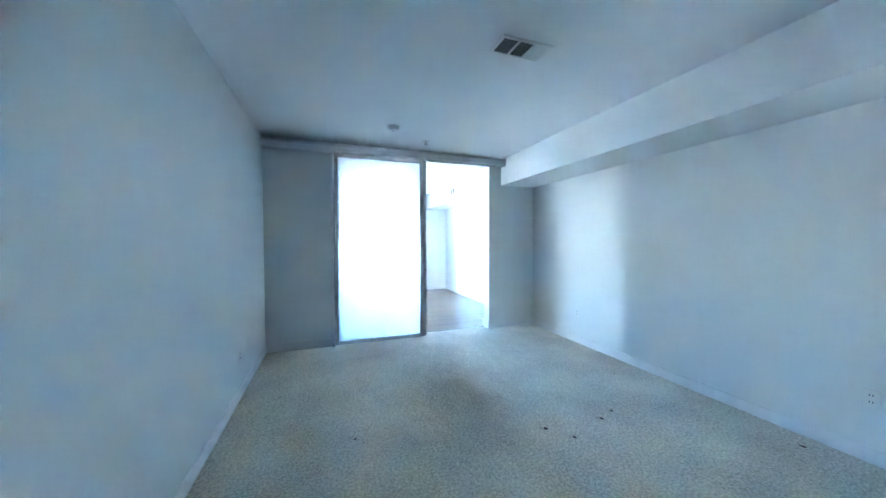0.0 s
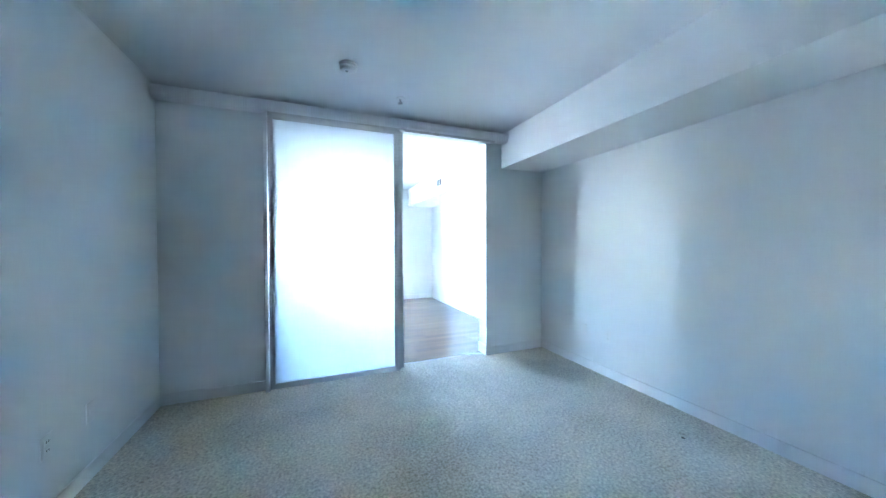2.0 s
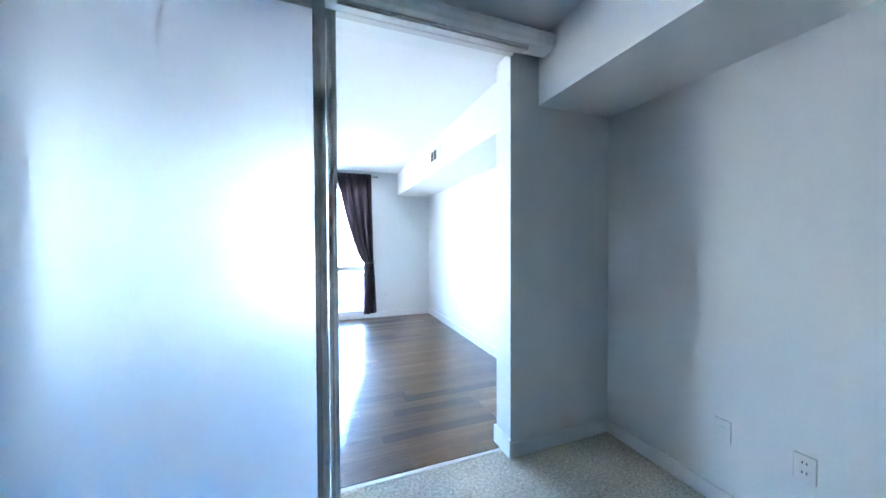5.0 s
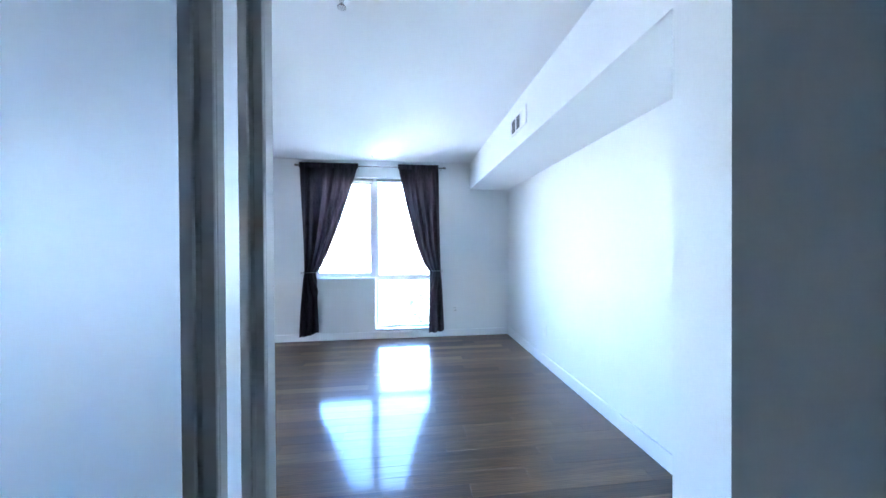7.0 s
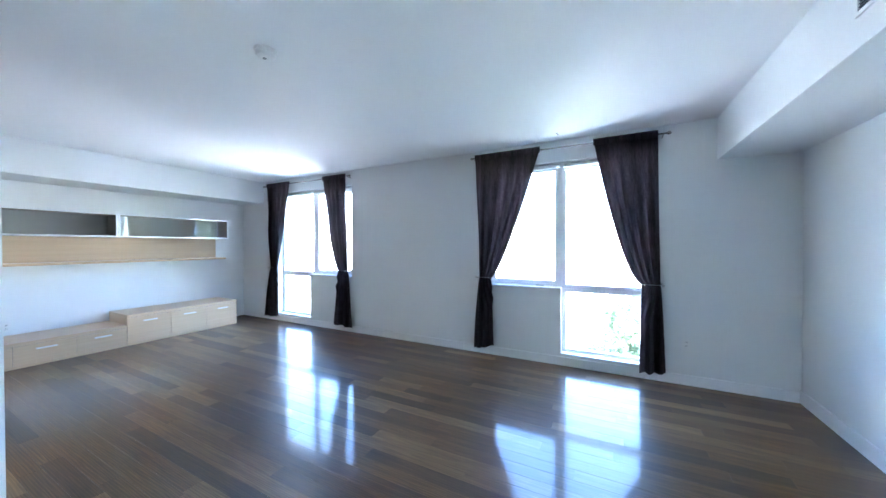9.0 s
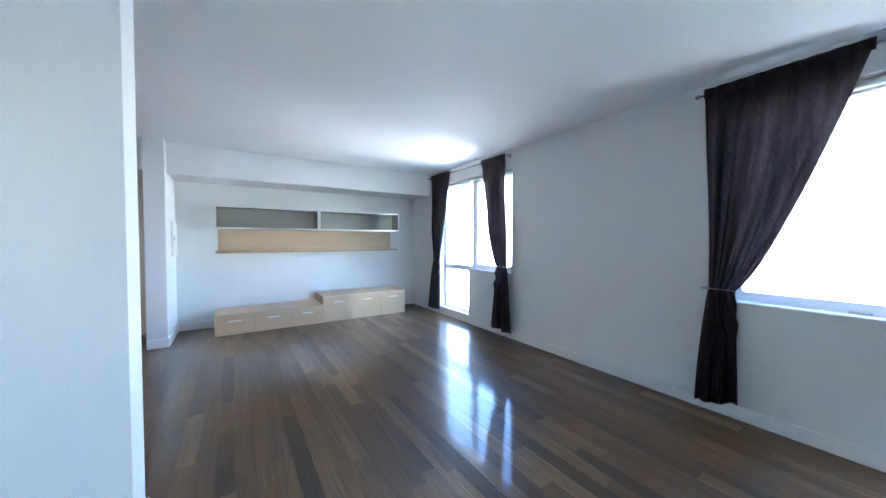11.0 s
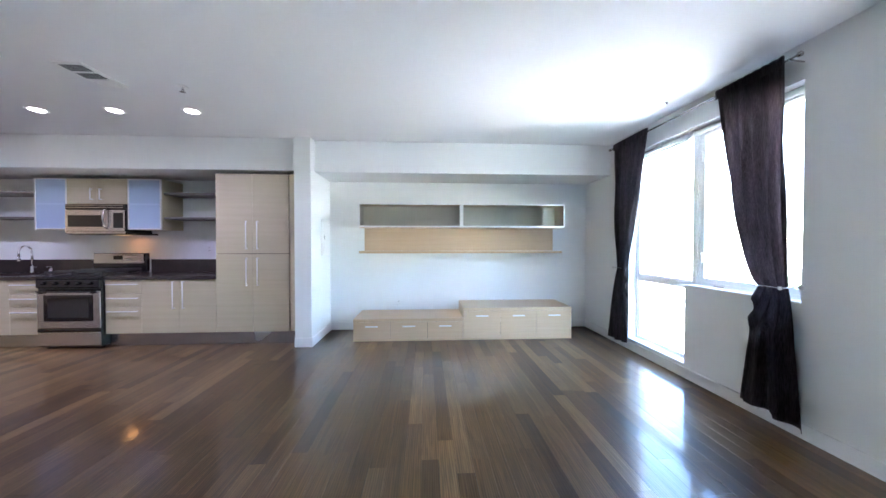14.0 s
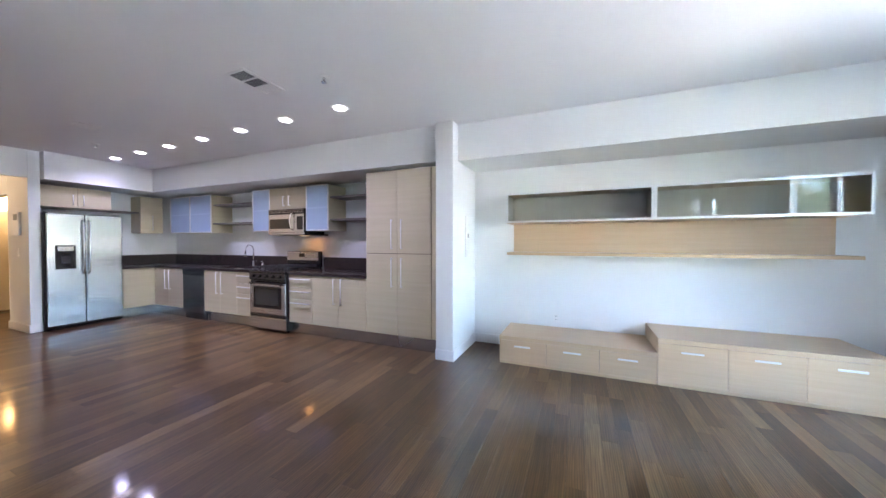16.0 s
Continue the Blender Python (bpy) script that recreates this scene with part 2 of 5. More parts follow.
M_KICK = mat("toe_kick_metal", (0.46, 0.46, 0.47), 0.26, 1.0, 0.06, 2, 150, 0.02)
M_BLACK = mat("black_enamel", (0.012, 0.012, 0.013), 0.20, 0, 0.1, 4, 80, 0.01)
M_IRON = mat("cast_iron", (0.02, 0.02, 0.02), 0.6, 0, 0.2, 10, 150, 0.2)
M_DARKGLASS = mat("dark_oven_glass", (0.012, 0.012, 0.014), 0.06, 0, 0.05, 3, 50, 0.0)
M_OVENIN = mat("smoked_oven_glass", (0.035, 0.034, 0.034), 0.12, 0, 0.1)
M_KWOOD = wood("kitchen_veneer", (0.505, 0.442, 0.302), (0.545, 0.476, 0.332), 1, 0.42, 34.0)
M_KWOOD_X = wood("kitchen_veneer_side", (0.490, 0.426, 0.290), (0.530, 0.462, 0.320), 0, 0.42, 34.0)
M_TWOOD = wood("beech_veneer", (0.575, 0.415, 0.258), (0.615, 0.452, 0.288), 1, 0.42, 34.0)
M_COUNTER = mat("dark_quartz", (0.036, 0.028, 0.026), 0.22, 0, 0.2, 8, 240, 0.01)
M_SHELF = mat("grey_shelf", (0.17, 0.15, 0.14), 0.5, 0, 0.08, 3, 90, 0.02)
M_BLUEGLASS = mat("blue_frosted_glass", (0.36, 0.47, 0.62), 0.30, 0, 0.03, 2, 120, 0.01)
M_BLUESHELF = mat("shelf_behind_frosted_glass", (0.42, 0.53, 0.68), 0.32, 0, 0.03, 2, 120, 0.01)
M_PLASTIC = mat("white_plastic", (0.80, 0.80, 0.78), 0.35, 0, 0.02, 3, 60, 0.0)
# dark colour painted as the shade in gaps between doors and drawers
M_GAP = mat("painted_gap_shade", (0.10, 0.08, 0.06), 0.8, 0, 0.1)
M_SLOT = mat("dark_slot", (0.03, 0.03, 0.03), 0.6)
# near-black for a flat sheet that paints the shade inside the vents
M_DUCT = mat("duct_shade", (0.05, 0.055, 0.055), 0.8)
M_LOUVER = mat("vent_louver", (0.22, 0.23, 0.23), 0.5, 0, 0.05)
# upright streaks in the colour imitate light and shade of the pleats
M_CURTAIN = cloth_mat("curtain_voile", (0.031, 0.027, 0.031), (0.205, 0.172, 0.184), 0.46, 16, (1, 1, 0.05), 0.38)
M_GLASS = glass_mat("window_glass")
M_CABGLASS = glass_mat("cabinet_glass", (0.82, 0.83, 0.82), 0.015, 0.042)
M_FROST = frosted_mat("etched_glass", (0.84, 0.86, 0.89), 0.77, 0.18)
M_CABIN = mat("cabinet_inside", (0.68, 0.655, 0.59), 0.6, 0, 0.04)
M_LAMP = lit_mat("lamp_face", (0.97, 0.94, 1.0), 0.5)
M_WARM = lit_mat("warm_lamp_face", (1.0, 0.58, 0.22), 0.03)
M_SHADE = lit_mat("warm_shade", (1.0, 0.55, 0.2), 0.30)
M_BLIND = mat("blind_fabric", (0.60, 0.60, 0.57), 0.8, 0, 0.04)
M_GROUND = mat("pale_concrete", (0.46, 0.445, 0.42), 0.9, 0, 0.12, 0.3, 8, 0.2)
M_BARK = mat("bark", (0.12, 0.09, 0.06), 0.9, 0, 0.3, 4, 40, 0.6)
M_LEAF = cloth_mat("leaf", (0.115, 0.15, 0.095), (0.30, 0.37, 0.24), share=0.45)


# ---- building blocks ----
BASE = {}


def thing(name, base, label, category, group="", kind=""):
    ob = new(name)
    ob.location = base
    ob.empty_display_size = 0.1
    BASE[ob] = Vector(base)
    return tagged(ob, label, category, group, kind)


def part(name, bm, material, parent=None, label="", smooth=False):
    """Link a bmesh, given in the world's metres, as one mesh under its thing or part."""
    base = BASE[parent] if parent is not None else Vector((0, 0, 0))
    if base.length:
        bmesh.ops.translate(bm, verts=bm.verts, vec=-base)
    bmesh.ops.recalc_face_normals(bm, faces=bm.faces)
    me = bpy.data.meshes.new(name)
    bm.to_mesh(me)
    bm.free()
    me.materials.append(material)
    if smooth:
        for p in me.polygons:
            p.use_smooth = True
    ob = new(name, me)
    BASE[ob] = base
    if parent is not None:
        ob.parent = parent
    return tagged(ob, label)


def add_box(bm, lo, hi, bev=0.0, seg=1):
    x0, y0, z0 = lo
    x1, y1, z1 = hi
    v = [bm.verts.new((x, y, z)) for z in (z0, z1) for y in (y0, y1) for x in (x0, x1)]
    fs = [bm.faces.new([v[i] for i in q]) for q in ((0, 2, 3, 1), (4, 5, 7, 6), (0, 1, 5, 4), (2, 6, 7, 3), (0, 4, 6, 2), (1, 3, 7, 5))]
    if bev:
        es = list({e for f in fs for e in f.edges})
        bmesh.ops.bevel(bm, geom=es, offset=bev, segments=seg, affect="EDGES", profile=0.5)
    return bm


def box(lo, hi, bev=0.0, seg=1):
    lo2 = [min(a, b) for a, b in zip(lo, hi)]
    hi2 = [max(a, b) for a, b in zip(lo, hi)]
    return add_box(bmesh.new(), lo2, hi2, bev, seg)


def block(name, lo, hi, material, parent, bev=0.002, label="", seg=1):
    return part(name, box(lo, hi, bev, seg), material, parent, label)


def solid(name, boxes, material, label, category, bev=0.0):
    """A piece of the setting out of butted boxes."""
    bm = bmesh.new()
    for lo, hi in boxes:
        add_box(bm, lo, hi, bev)
    ob = part(name, bm, material)
    return tagged(ob, label, category, kind="structure")


def tube(points, radius, sides=10, caps=True):
    """A round bar along a line of points."""
    bm = bmesh.new()
    pts = [Vector(p) for p in points]
    rings = []
    for i, p in enumerate(pts):
        d = (pts[min(i + 1, len(pts) - 1)] - pts[max(i - 1, 0)]).normalized()
        a = d.cross(Vector((0.31, 0.17, 0.93)))
        if a.length < 0.1:
            a = d.cross(Vector((1, 0, 0)))
        a.normalize()
        b = d.cross(a)
        r = radius[i] if isinstance(radius, (list, tuple)) else radius
        rings.append([bm.verts.new(p + r * (math.cos(t) * a + math.sin(t) * b)) for t in (2 * math.pi * k / sides for k in range(sides))])
    for r0, r1 in zip(rings, rings[1:]):
        for k in range(sides):
            bm.faces.new((r0[k], r0[(k + 1) % sides], r1[(k + 1) % sides], r1[k]))
    if caps:
        bm.faces.new(rings[0])
        bm.faces.new(rings[-1][::-1])
    return bm


def lathe(center, profile, axis=2, sides=28):
    """A turned body: (radius, height) pairs round an axis through center."""
    bm = bmesh.new()
    rings = []
    for r, h in profile:
        ring = []
        for k in range(sides):
            t = 2 * math.pi * k / sides
            c = [math.cos(t) * r, math.sin(t) * r]
            v = [0, 0, 0]
            v[axis] = h
            v[(axis + 1) % 3], v[(axis + 2) % 3] = c
            ring.append(bm.verts.new(Vector(center) + Vector(v)))
        rings.append(ring)
    for r0, r1 in zip(rings, rings[1:]):
        for k in range(sides):
            bm.faces.new((r0[k], r0[(k + 1) % sides], r1[(k + 1) % sides], r1[k]))
    bm.faces.new(rings[0][::-1])
    bm.faces.new(rings[-1])
    return bm


def ring_frame(lo, hi, width, axis, bev=0.0015):
    """Four butted bars round a rectangle; axis is the direction of its thin side."""
    bm = bmesh.new()
    a, b = [i for i in range(3) if i != axis]
    def bar(a0, a1, b0, b1):
        l, h = list(lo), list(hi)
        l[a], h[a], l[b], h[b] = a0, a1, b0, b1
        add_box(bm, l, h, bev)
    bar(lo[a], lo[a] + width, lo[b], hi[b])
    bar(hi[a] - width, hi[a], lo[b], hi[b])
    bar(lo[a] + width, hi[a] - width, lo[b], lo[b] + width)
    bar(lo[a] + width, hi[a] - width, hi[b] - width, hi[b])
    return bm


# ---- the shell ----
CEIL = 2.70
SOFF = 2.285
EAST = 3.985
WEST = -4.385
NORTH = 8.70
T = 0.24
JX, JY = 3.160, 4.425
# window openings: (x0, x1, xm): upper light over the full width, low light beside xm
W1 = (0.97, 2.78, 1.91)
W2 = (-3.28, -1.395, -2.39)
ZS, ZT, ZB = 0.915, 2.45, 0.13

solid("wall_north", [
    ((WEST - T, NORTH, -0.1), (W2[0], NORTH + T, CEIL)),
    ((W2[1], NORTH, -0.1), (W1[0], NORTH + T, CEIL)),
    ((W1[1], NORTH, -0.1), (EAST + T, NORTH + T, CEIL)),
    ((W2[0], NORTH, ZT), (W2[1], NORTH + T, CEIL)),
    ((W1[0], NORTH, ZT), (W1[1], NORTH + T, CEIL)),
    ((W2[0], NORTH, -0.1), (W2[2], NORTH + T, ZB)),
    ((W2[2], NORTH, -0.1), (W2[1], NORTH + T, ZS)),
    ((W1[0], NORTH, -0.1), (W1[2], NORTH + T, ZS)),
    ((W1[2], NORTH, -0.1), (W1[1], NORTH + T, ZB)),
], M_WALL, "white painted wall with two stepped window openings", "wall")
solid("wall_west", [((WEST - T, -4.6, -0.1), (WEST, NORTH, CEIL))], M_WALL, "white painted wall behind kitchen and media unit", "wall")
solid("wall_east", [((EAST, -2.6, -0.1), (EAST + T, NORTH, CEIL))], M_WALL, "long white painted wall under a soffit", "wall")
solid("wall_south", [((0.0, -2.84, -0.1), (EAST, -2.6, CEIL))], M_WALL, "white painted bedroom back wall", "wall")
solid("wall_bedroom", [((-0.222, -2.84, -0.1), (0.0, 4.995, CEIL))], M_WALL, "white painted wall between bedroom and kitchen", "wall")
solid("wall_partition", [
    ((0.0, 4.37, -0.1), (0.81, 4.60, CEIL)),
    ((JX, JY, -0.1), (EAST, 4.60, CEIL)),
    ((0.81, 4.37, 2.60), (JX, 4.60, CEIL)),
], M_WALL, "white painted partition with a wide sliding-door opening", "wall")
solid("wall_column", [((WEST, 4.443, -0.1), (-3.55, 4.653, CEIL))], M_WALL, "white painted pier between kitchen and media wall", "wall", 0.003)
solid("wall_kitchen_end", [((WEST, -2.34, -0.1), (-2.30, -2.12, CEIL))], M_WALL, "white painted wall behind the fridge", "wall")
solid("wall_hall", [((-2.30, -2.27, -0.1), (-2.18, -1.50, CEIL)), ((-2.30, -3.25, 2.10), (-2.18, -2.27, CEIL)), ((-2.30, -4.6, -0.1), (-2.18, -3.25, CEIL))], M_WALL, "white hall wall end beside the fridge", "wall", 0.003)
solid("wall_hall_header", [((-2.18, -1.62, 2.30), (-0.2, -1.50, CEIL))], M_WALL, "white header above the hall opening", "wall")
solid("wall_hall_end", [((WEST, -4.84, -0.1), (0.04, -4.6, CEIL)), ((-0.2, -4.6, -0.1), (0.04, -2.84, CEIL))], M_WALL, "plain wall closing the hall", "wall")
solid("ceiling", [((WEST - T, -4.84, CEIL), (EAST + T, NORTH + T, CEIL + 0.2))], M_CEIL, "flat white painted ceiling", "ceiling")
solid("soffit_east", [((3.372, -2.6, SOFF), (EAST, JY, CEIL)), ((3.372, 4.60, SOFF), (EAST, NORTH, CEIL))], M_WALL, "white boxed duct soffit along the wall", "soffit", 0.002)
solid("soffit_media", [((WEST, 4.653, SOFF), (-3.70, NORTH, CEIL))], M_WALL, "white boxed soffit above the media unit", "soffit", 0.002)
solid("soffit_kitchen", [((WEST, -2.12, SOFF), (-3.62, 4.443, CEIL)), ((-3.62, -2.12, SOFF), (-2.30, -1.36, CEIL))], M_WALL, "white kitchen soffit above the cabinets", "soffit", 0.002)
solid("floor_slab", [((WEST - T, -4.84, -0.3), (EAST + T, NORTH + T, -0.022))], M_SUB, "dark floor slab under the boards", "floor")


# carpet with an uneven pile and dents left by furniture
def carpet():
    nx, ny = 400, 710
    x0, x1, y0, y1 = 0.0, EAST, -2.6, 4.50
    dents = [(2.25, 2.41), (3.64, 2.46), (3.56, 1.77), (2.82, 1.83), (2.44, 1.70), (2.31, 1.86), (3.85, 1.09), (2.99, 1.89), (0.93, 2.22)]
    verts, faces = [], []
    for j in range(ny + 1):
        y = y0 + (y1 - y0) * j / ny
        for i in range(nx + 1):
            x = x0 + (x1 - x0) * i / nx
            z = 0.007 * noise.noise((x * 46, y * 46, 0)) + 0.006 * noise.noise((x * 11, y * 11, 3)) + 0.004 * noise.noise((x * 2.3, y * 2.3, 5))
            for dx, dy in dents:
                q = (x - dx) ** 2 + (y - dy) ** 2
                if q < 0.02:
                    z -= 0.012 * math.exp(-q / 0.0019) + 0.016 * math.exp(-q / 0.0006)
            verts.append((x, y, z))
    for j in range(ny):
        for i in range(nx):
            a = j * (nx + 1) + i
            faces.append((a, a + 1, a + nx + 2, a + nx + 1))
    me = bpy.data.meshes.new("carpet")
    me.from_pydata(verts, [], faces)
    me.materials.append(M_CARPET)
    for p in me.polygons:
        p.use_smooth = True
    tagged(new("carpet", me), "beige cut-pile carpet with dents and footprints", "carpet", kind="structure")


carpet()
solid("threshold_trim", [((0.81, 4.50, -0.02), (JX, 4.53, 0.004))], M_ALU, "thin metal strip between carpet and boards", "trim", 0.001)


def skirting(runs):
    """Runs of (x0, y0, x1, y1, height, outward normal)."""
    for x0, y0, x1, y1, h, nx, ny in runs:
        t = 0.011 if h < 0.1 else 0.016
        lo = (min(x0, x1) + (t if nx < 0 else 0) * -1, min(y0, y1) + (t if ny < 0 else 0) * -1, 0.0)
        hi = (max(x0, x1) + (t if nx > 0 else 0), max(y0, y1) + (t if ny > 0 else 0), h)
        solid("baseboard", [(lo, hi)], M_TRIM, "white painted baseboard along the wall", "baseboard", 0.003)


skirting([
    (WEST + 0.016, NORTH, EAST - 0.016, NORTH, 0.105, 0, -1),
    (EAST, 4.60, EAST, NORTH, 0.12, -1, 0),
    (WEST, 4.653, WEST, NORTH, 0.12, 1, 0),
    (WEST + 0.016, 4.653, -3.55, 4.653, 0.12, 0, 1),
    (-3.55, 4.443, -3.55, 4.669, 0.12, 1, 0),
    (0.0, 4.60, 0.0, 4.995, 0.12, 1, 0),
    (-0.222, 4.995, 0.016, 4.995, 0.12, 0, 1),
    (-0.222, -1.5, -0.222, 4.995, 0.12, -1, 0),
    (JX, 4.60, EAST - 0.016, 4.60, 0.12, 0, 1),
    (JX, JY - 0.016, JX, 4.616, 0.12, -1, 0),
    (EAST, -2.6, EAST, JY, 0.095, -1, 0),
    (0.0, -2.6, 0.0, 4.354, 0.095, 1, 0),
    (JX, JY, EAST - 0.016, JY, 0.095, 0, -1),
    (0.0, 4.37, 0.79, 4.37, 0.095, 0, -1),
    (-2.18, -2.27, -2.18, -1.5, 0.12, 1, 0),
    (-2.30, -1.5, -2.164, -1.5, 0.12, 0, 1),
])


# ---- sliding doors ----
def sliding_panel(y, x0, x1, name_label, wl, wr, back):
    t = thing("sliding_door", (1.45, y, 0.02), name_label, "sliding door", "stacked sliding doors")
    z0, z1 = 0.02, 2.555
    for xa, w in ((x0, wl), (x1 - wr, wr)):
        block("stile", (xa, y - 0.014, z0), (xa + w, y + back, z1), M_ALU, t, 0.002)
        # two raised ribs with a groove between them
        block("rib", (xa, y - 0.022, z0), (xa + w * 0.40, y - 0.0142, z1), M_ALU, t, 0.002)
        block("rib", (xa + w * 0.58, y - 0.022, z0), (xa + w, y - 0.0142, z1), M_ALU, t, 0.002)
    block("bottom_rail", (x0 + wl, y - 0.02, z0), (x1 - wr, y + 0.02, z0 + 0.045), M_ALU, t, 0.003)
    block("top_rail", (x0 + wl, y - 0.02, z1 - 0.045), (x1 - wr, y + 0.02, z1), M_ALU, t, 0.003)
    block("pane", (x0 + wl - 0.008, y - 0.004, z0 + 0.04), (x1 - wr + 0.008, y + 0.004, z1 - 0.04), M_FROST, t, 0, "white etched glass pane")
    return t


sliding_panel(4.325, 0.835, 2.058, "aluminium sliding door with frosted glass, pushed open", 0.040, 0.056, 0.010)
sliding_panel(4.386, 0.86, 2.110, "second frosted glass sliding door stacked behind", 0.038, 0.045, 0.024)
jb = thing("door_jamb_trim", (0.82, 4.34, 0), "white painted trim beside the sliding doors", "trim", kind="structure")
block("trim_strip", (0.795, 4.30, 0.0), (0.83, 4.37, 2.555), M_TRIM, jb, 0.003)
vl = thing("door_valance", (1.7, 4.34, 2.56), "white cornice valance over the sliding door track", "valance", kind="structure")


def valance():
    prof = [(4.372, 2.660), (4.268, 2.660), (4.258, 2.648), (4.256, 2.625), (4.266, 2.605), (4.270, 2.585), (4.280, 2.572), (4.300, 2.566), (4.372, 2.566)]
    bm = bmesh.new()
    ends = [[bm.verts.new((x, y, z)) for y, z in prof] for x in (0.002, 3.37)]
    n = len(prof)
    for k in range(n):
        bm.faces.new((ends[0][k], ends[0][(k + 1) % n], ends[1][(k + 1) % n], ends[1][k]))
    bm.faces.new(ends[0])
    bm.faces.new(ends[1][::-1])
    part("cornice", bm, M_TRIM, vl)


valance()
block("track", (0.835, 4.29, 2.557), (3.205, 4.369, 2.5655), M_ALU, vl, 0.001)
block("track_rear", (0.835, 4.373, 2.557), (JX - 0.005, 4.42, 2.598), M_ALU, vl, 0.001)
block("track_lip", (2.115, 4.30, 2.545), (3.205, 4.31, 2.5565), M_ALU, vl, 0.001)


# ---- windows ----
def window(name, w, low_right, label):
    x0, x1, xm = w
    t = thing(name, ((x0 + x1) / 2, NORTH + 0.14, ZB), label, "window", kind="structure")
    ya, yb = NORTH + 0.115, NORTH + 0.175
    f = 0.044
    # fixed frame: upper lights
    if low_right:
        lights = [(x0, xm, ZS, ZT, True), (xm, x1, ZS, ZT, False), (xm, x1, ZB, ZS, False)]
    else:
        lights = [(x0, xm, ZS, ZT, False), (xm, x1, ZS, ZT, True), (x0, xm, ZB, ZS, False)]
    for a, b, c, d, opens in lights:
        e = 0.001
        part("window_frame", ring_frame((a + e, ya, c + e), (b - e, yb, d - e), f, 1), M_VINYL, t)
        part("frame_lip", ring_frame((a + e, ya - 0.014, c + e), (b - e, ya - 0.0005, d - e), f * 0.5, 1), M_VINYL, t)
        if opens:
            s = part("sash", ring_frame((a + f, ya + 0.005, c + f), (b - f, yb - 0.012, d - f), 0.042, 1), M_VINYL, t)
            hx = (b - f - 0.02) if low_right else (a + f + 0.02)
            for hz in (c + 0.28, d - 0.28):
                block("latch", (hx - 0.012, ya - 0.016, hz - 0.05), (hx + 0.012, ya + 0.004, hz + 0.05), M_PLASTIC, s, 0.004)
            block("crank", (hx - 0.25 if low_right else hx + 0.15, ya - 0.02, c + 0.012), (hx - 0.15 if low_right else hx + 0.25, ya - 0.001, c + 0.03), M_ALU, s, 0.004)
            g = f + 0.042
        else:
            g = f
        p = block("pane", (a + g - 0.006, ya + 0.02, c + g - 0.006), (b - g + 0.006, ya + 0.024, d - g + 0.006), M_GLASS, t, 0)
        p.visible_shadow = False
    # sills
    lx0, lx1 = (xm, x1) if low_right else (x0, xm)
    ux0, ux1 = (x0, xm) if low_right else (xm, x1)
    block("window_sill", (ux0 + 0.001, NORTH - 0.008, ZS + 0.0005), (ux1 - 0.001, ya - 0.0155, ZS + 0.014), M_VINYL, t, 0.003)
    block("window_sill", (lx0 + 0.001, NORTH - 0.008, ZB + 0.0005), (lx1 - 0.001, ya - 0.0155, ZB + 0.014), M_VINYL, t, 0.003)
    # rolled blinds under the head
    for a, b in ((x0 + 0.02, xm - 0.02), (xm + 0.02, x1 - 0.02)):
        bl = thing("roller_blind", ((a + b) / 2, NORTH + 0.07, 2.38), "rolled-up pale roller blind under the window head", "blind", "roller blinds")
        part("roll", tube([(a + 0.01, NORTH + 0.075, 2.412), (b - 0.01, NORTH + 0.075, 2.412)], 0.028, 14), M_BLIND, bl, "", True)
        block("hem_bar", (a + 0.012, NORTH + 0.041, 2.352), (b - 0.012, NORTH + 0.051, 2.374), M_PLASTIC, bl, 0.002)
        for q in (a, b):
            block("bracket", (q - 0.008, NORTH + 0.05, 2.395), (q + 0.008, NORTH + 0.10, 2.449), M_PLASTIC, bl, 0.002)


window("window_1", W1, True, "white framed window with a low light, bright daylight")
window("window_2", W2, False, "white framed window with a low light, bright daylight")


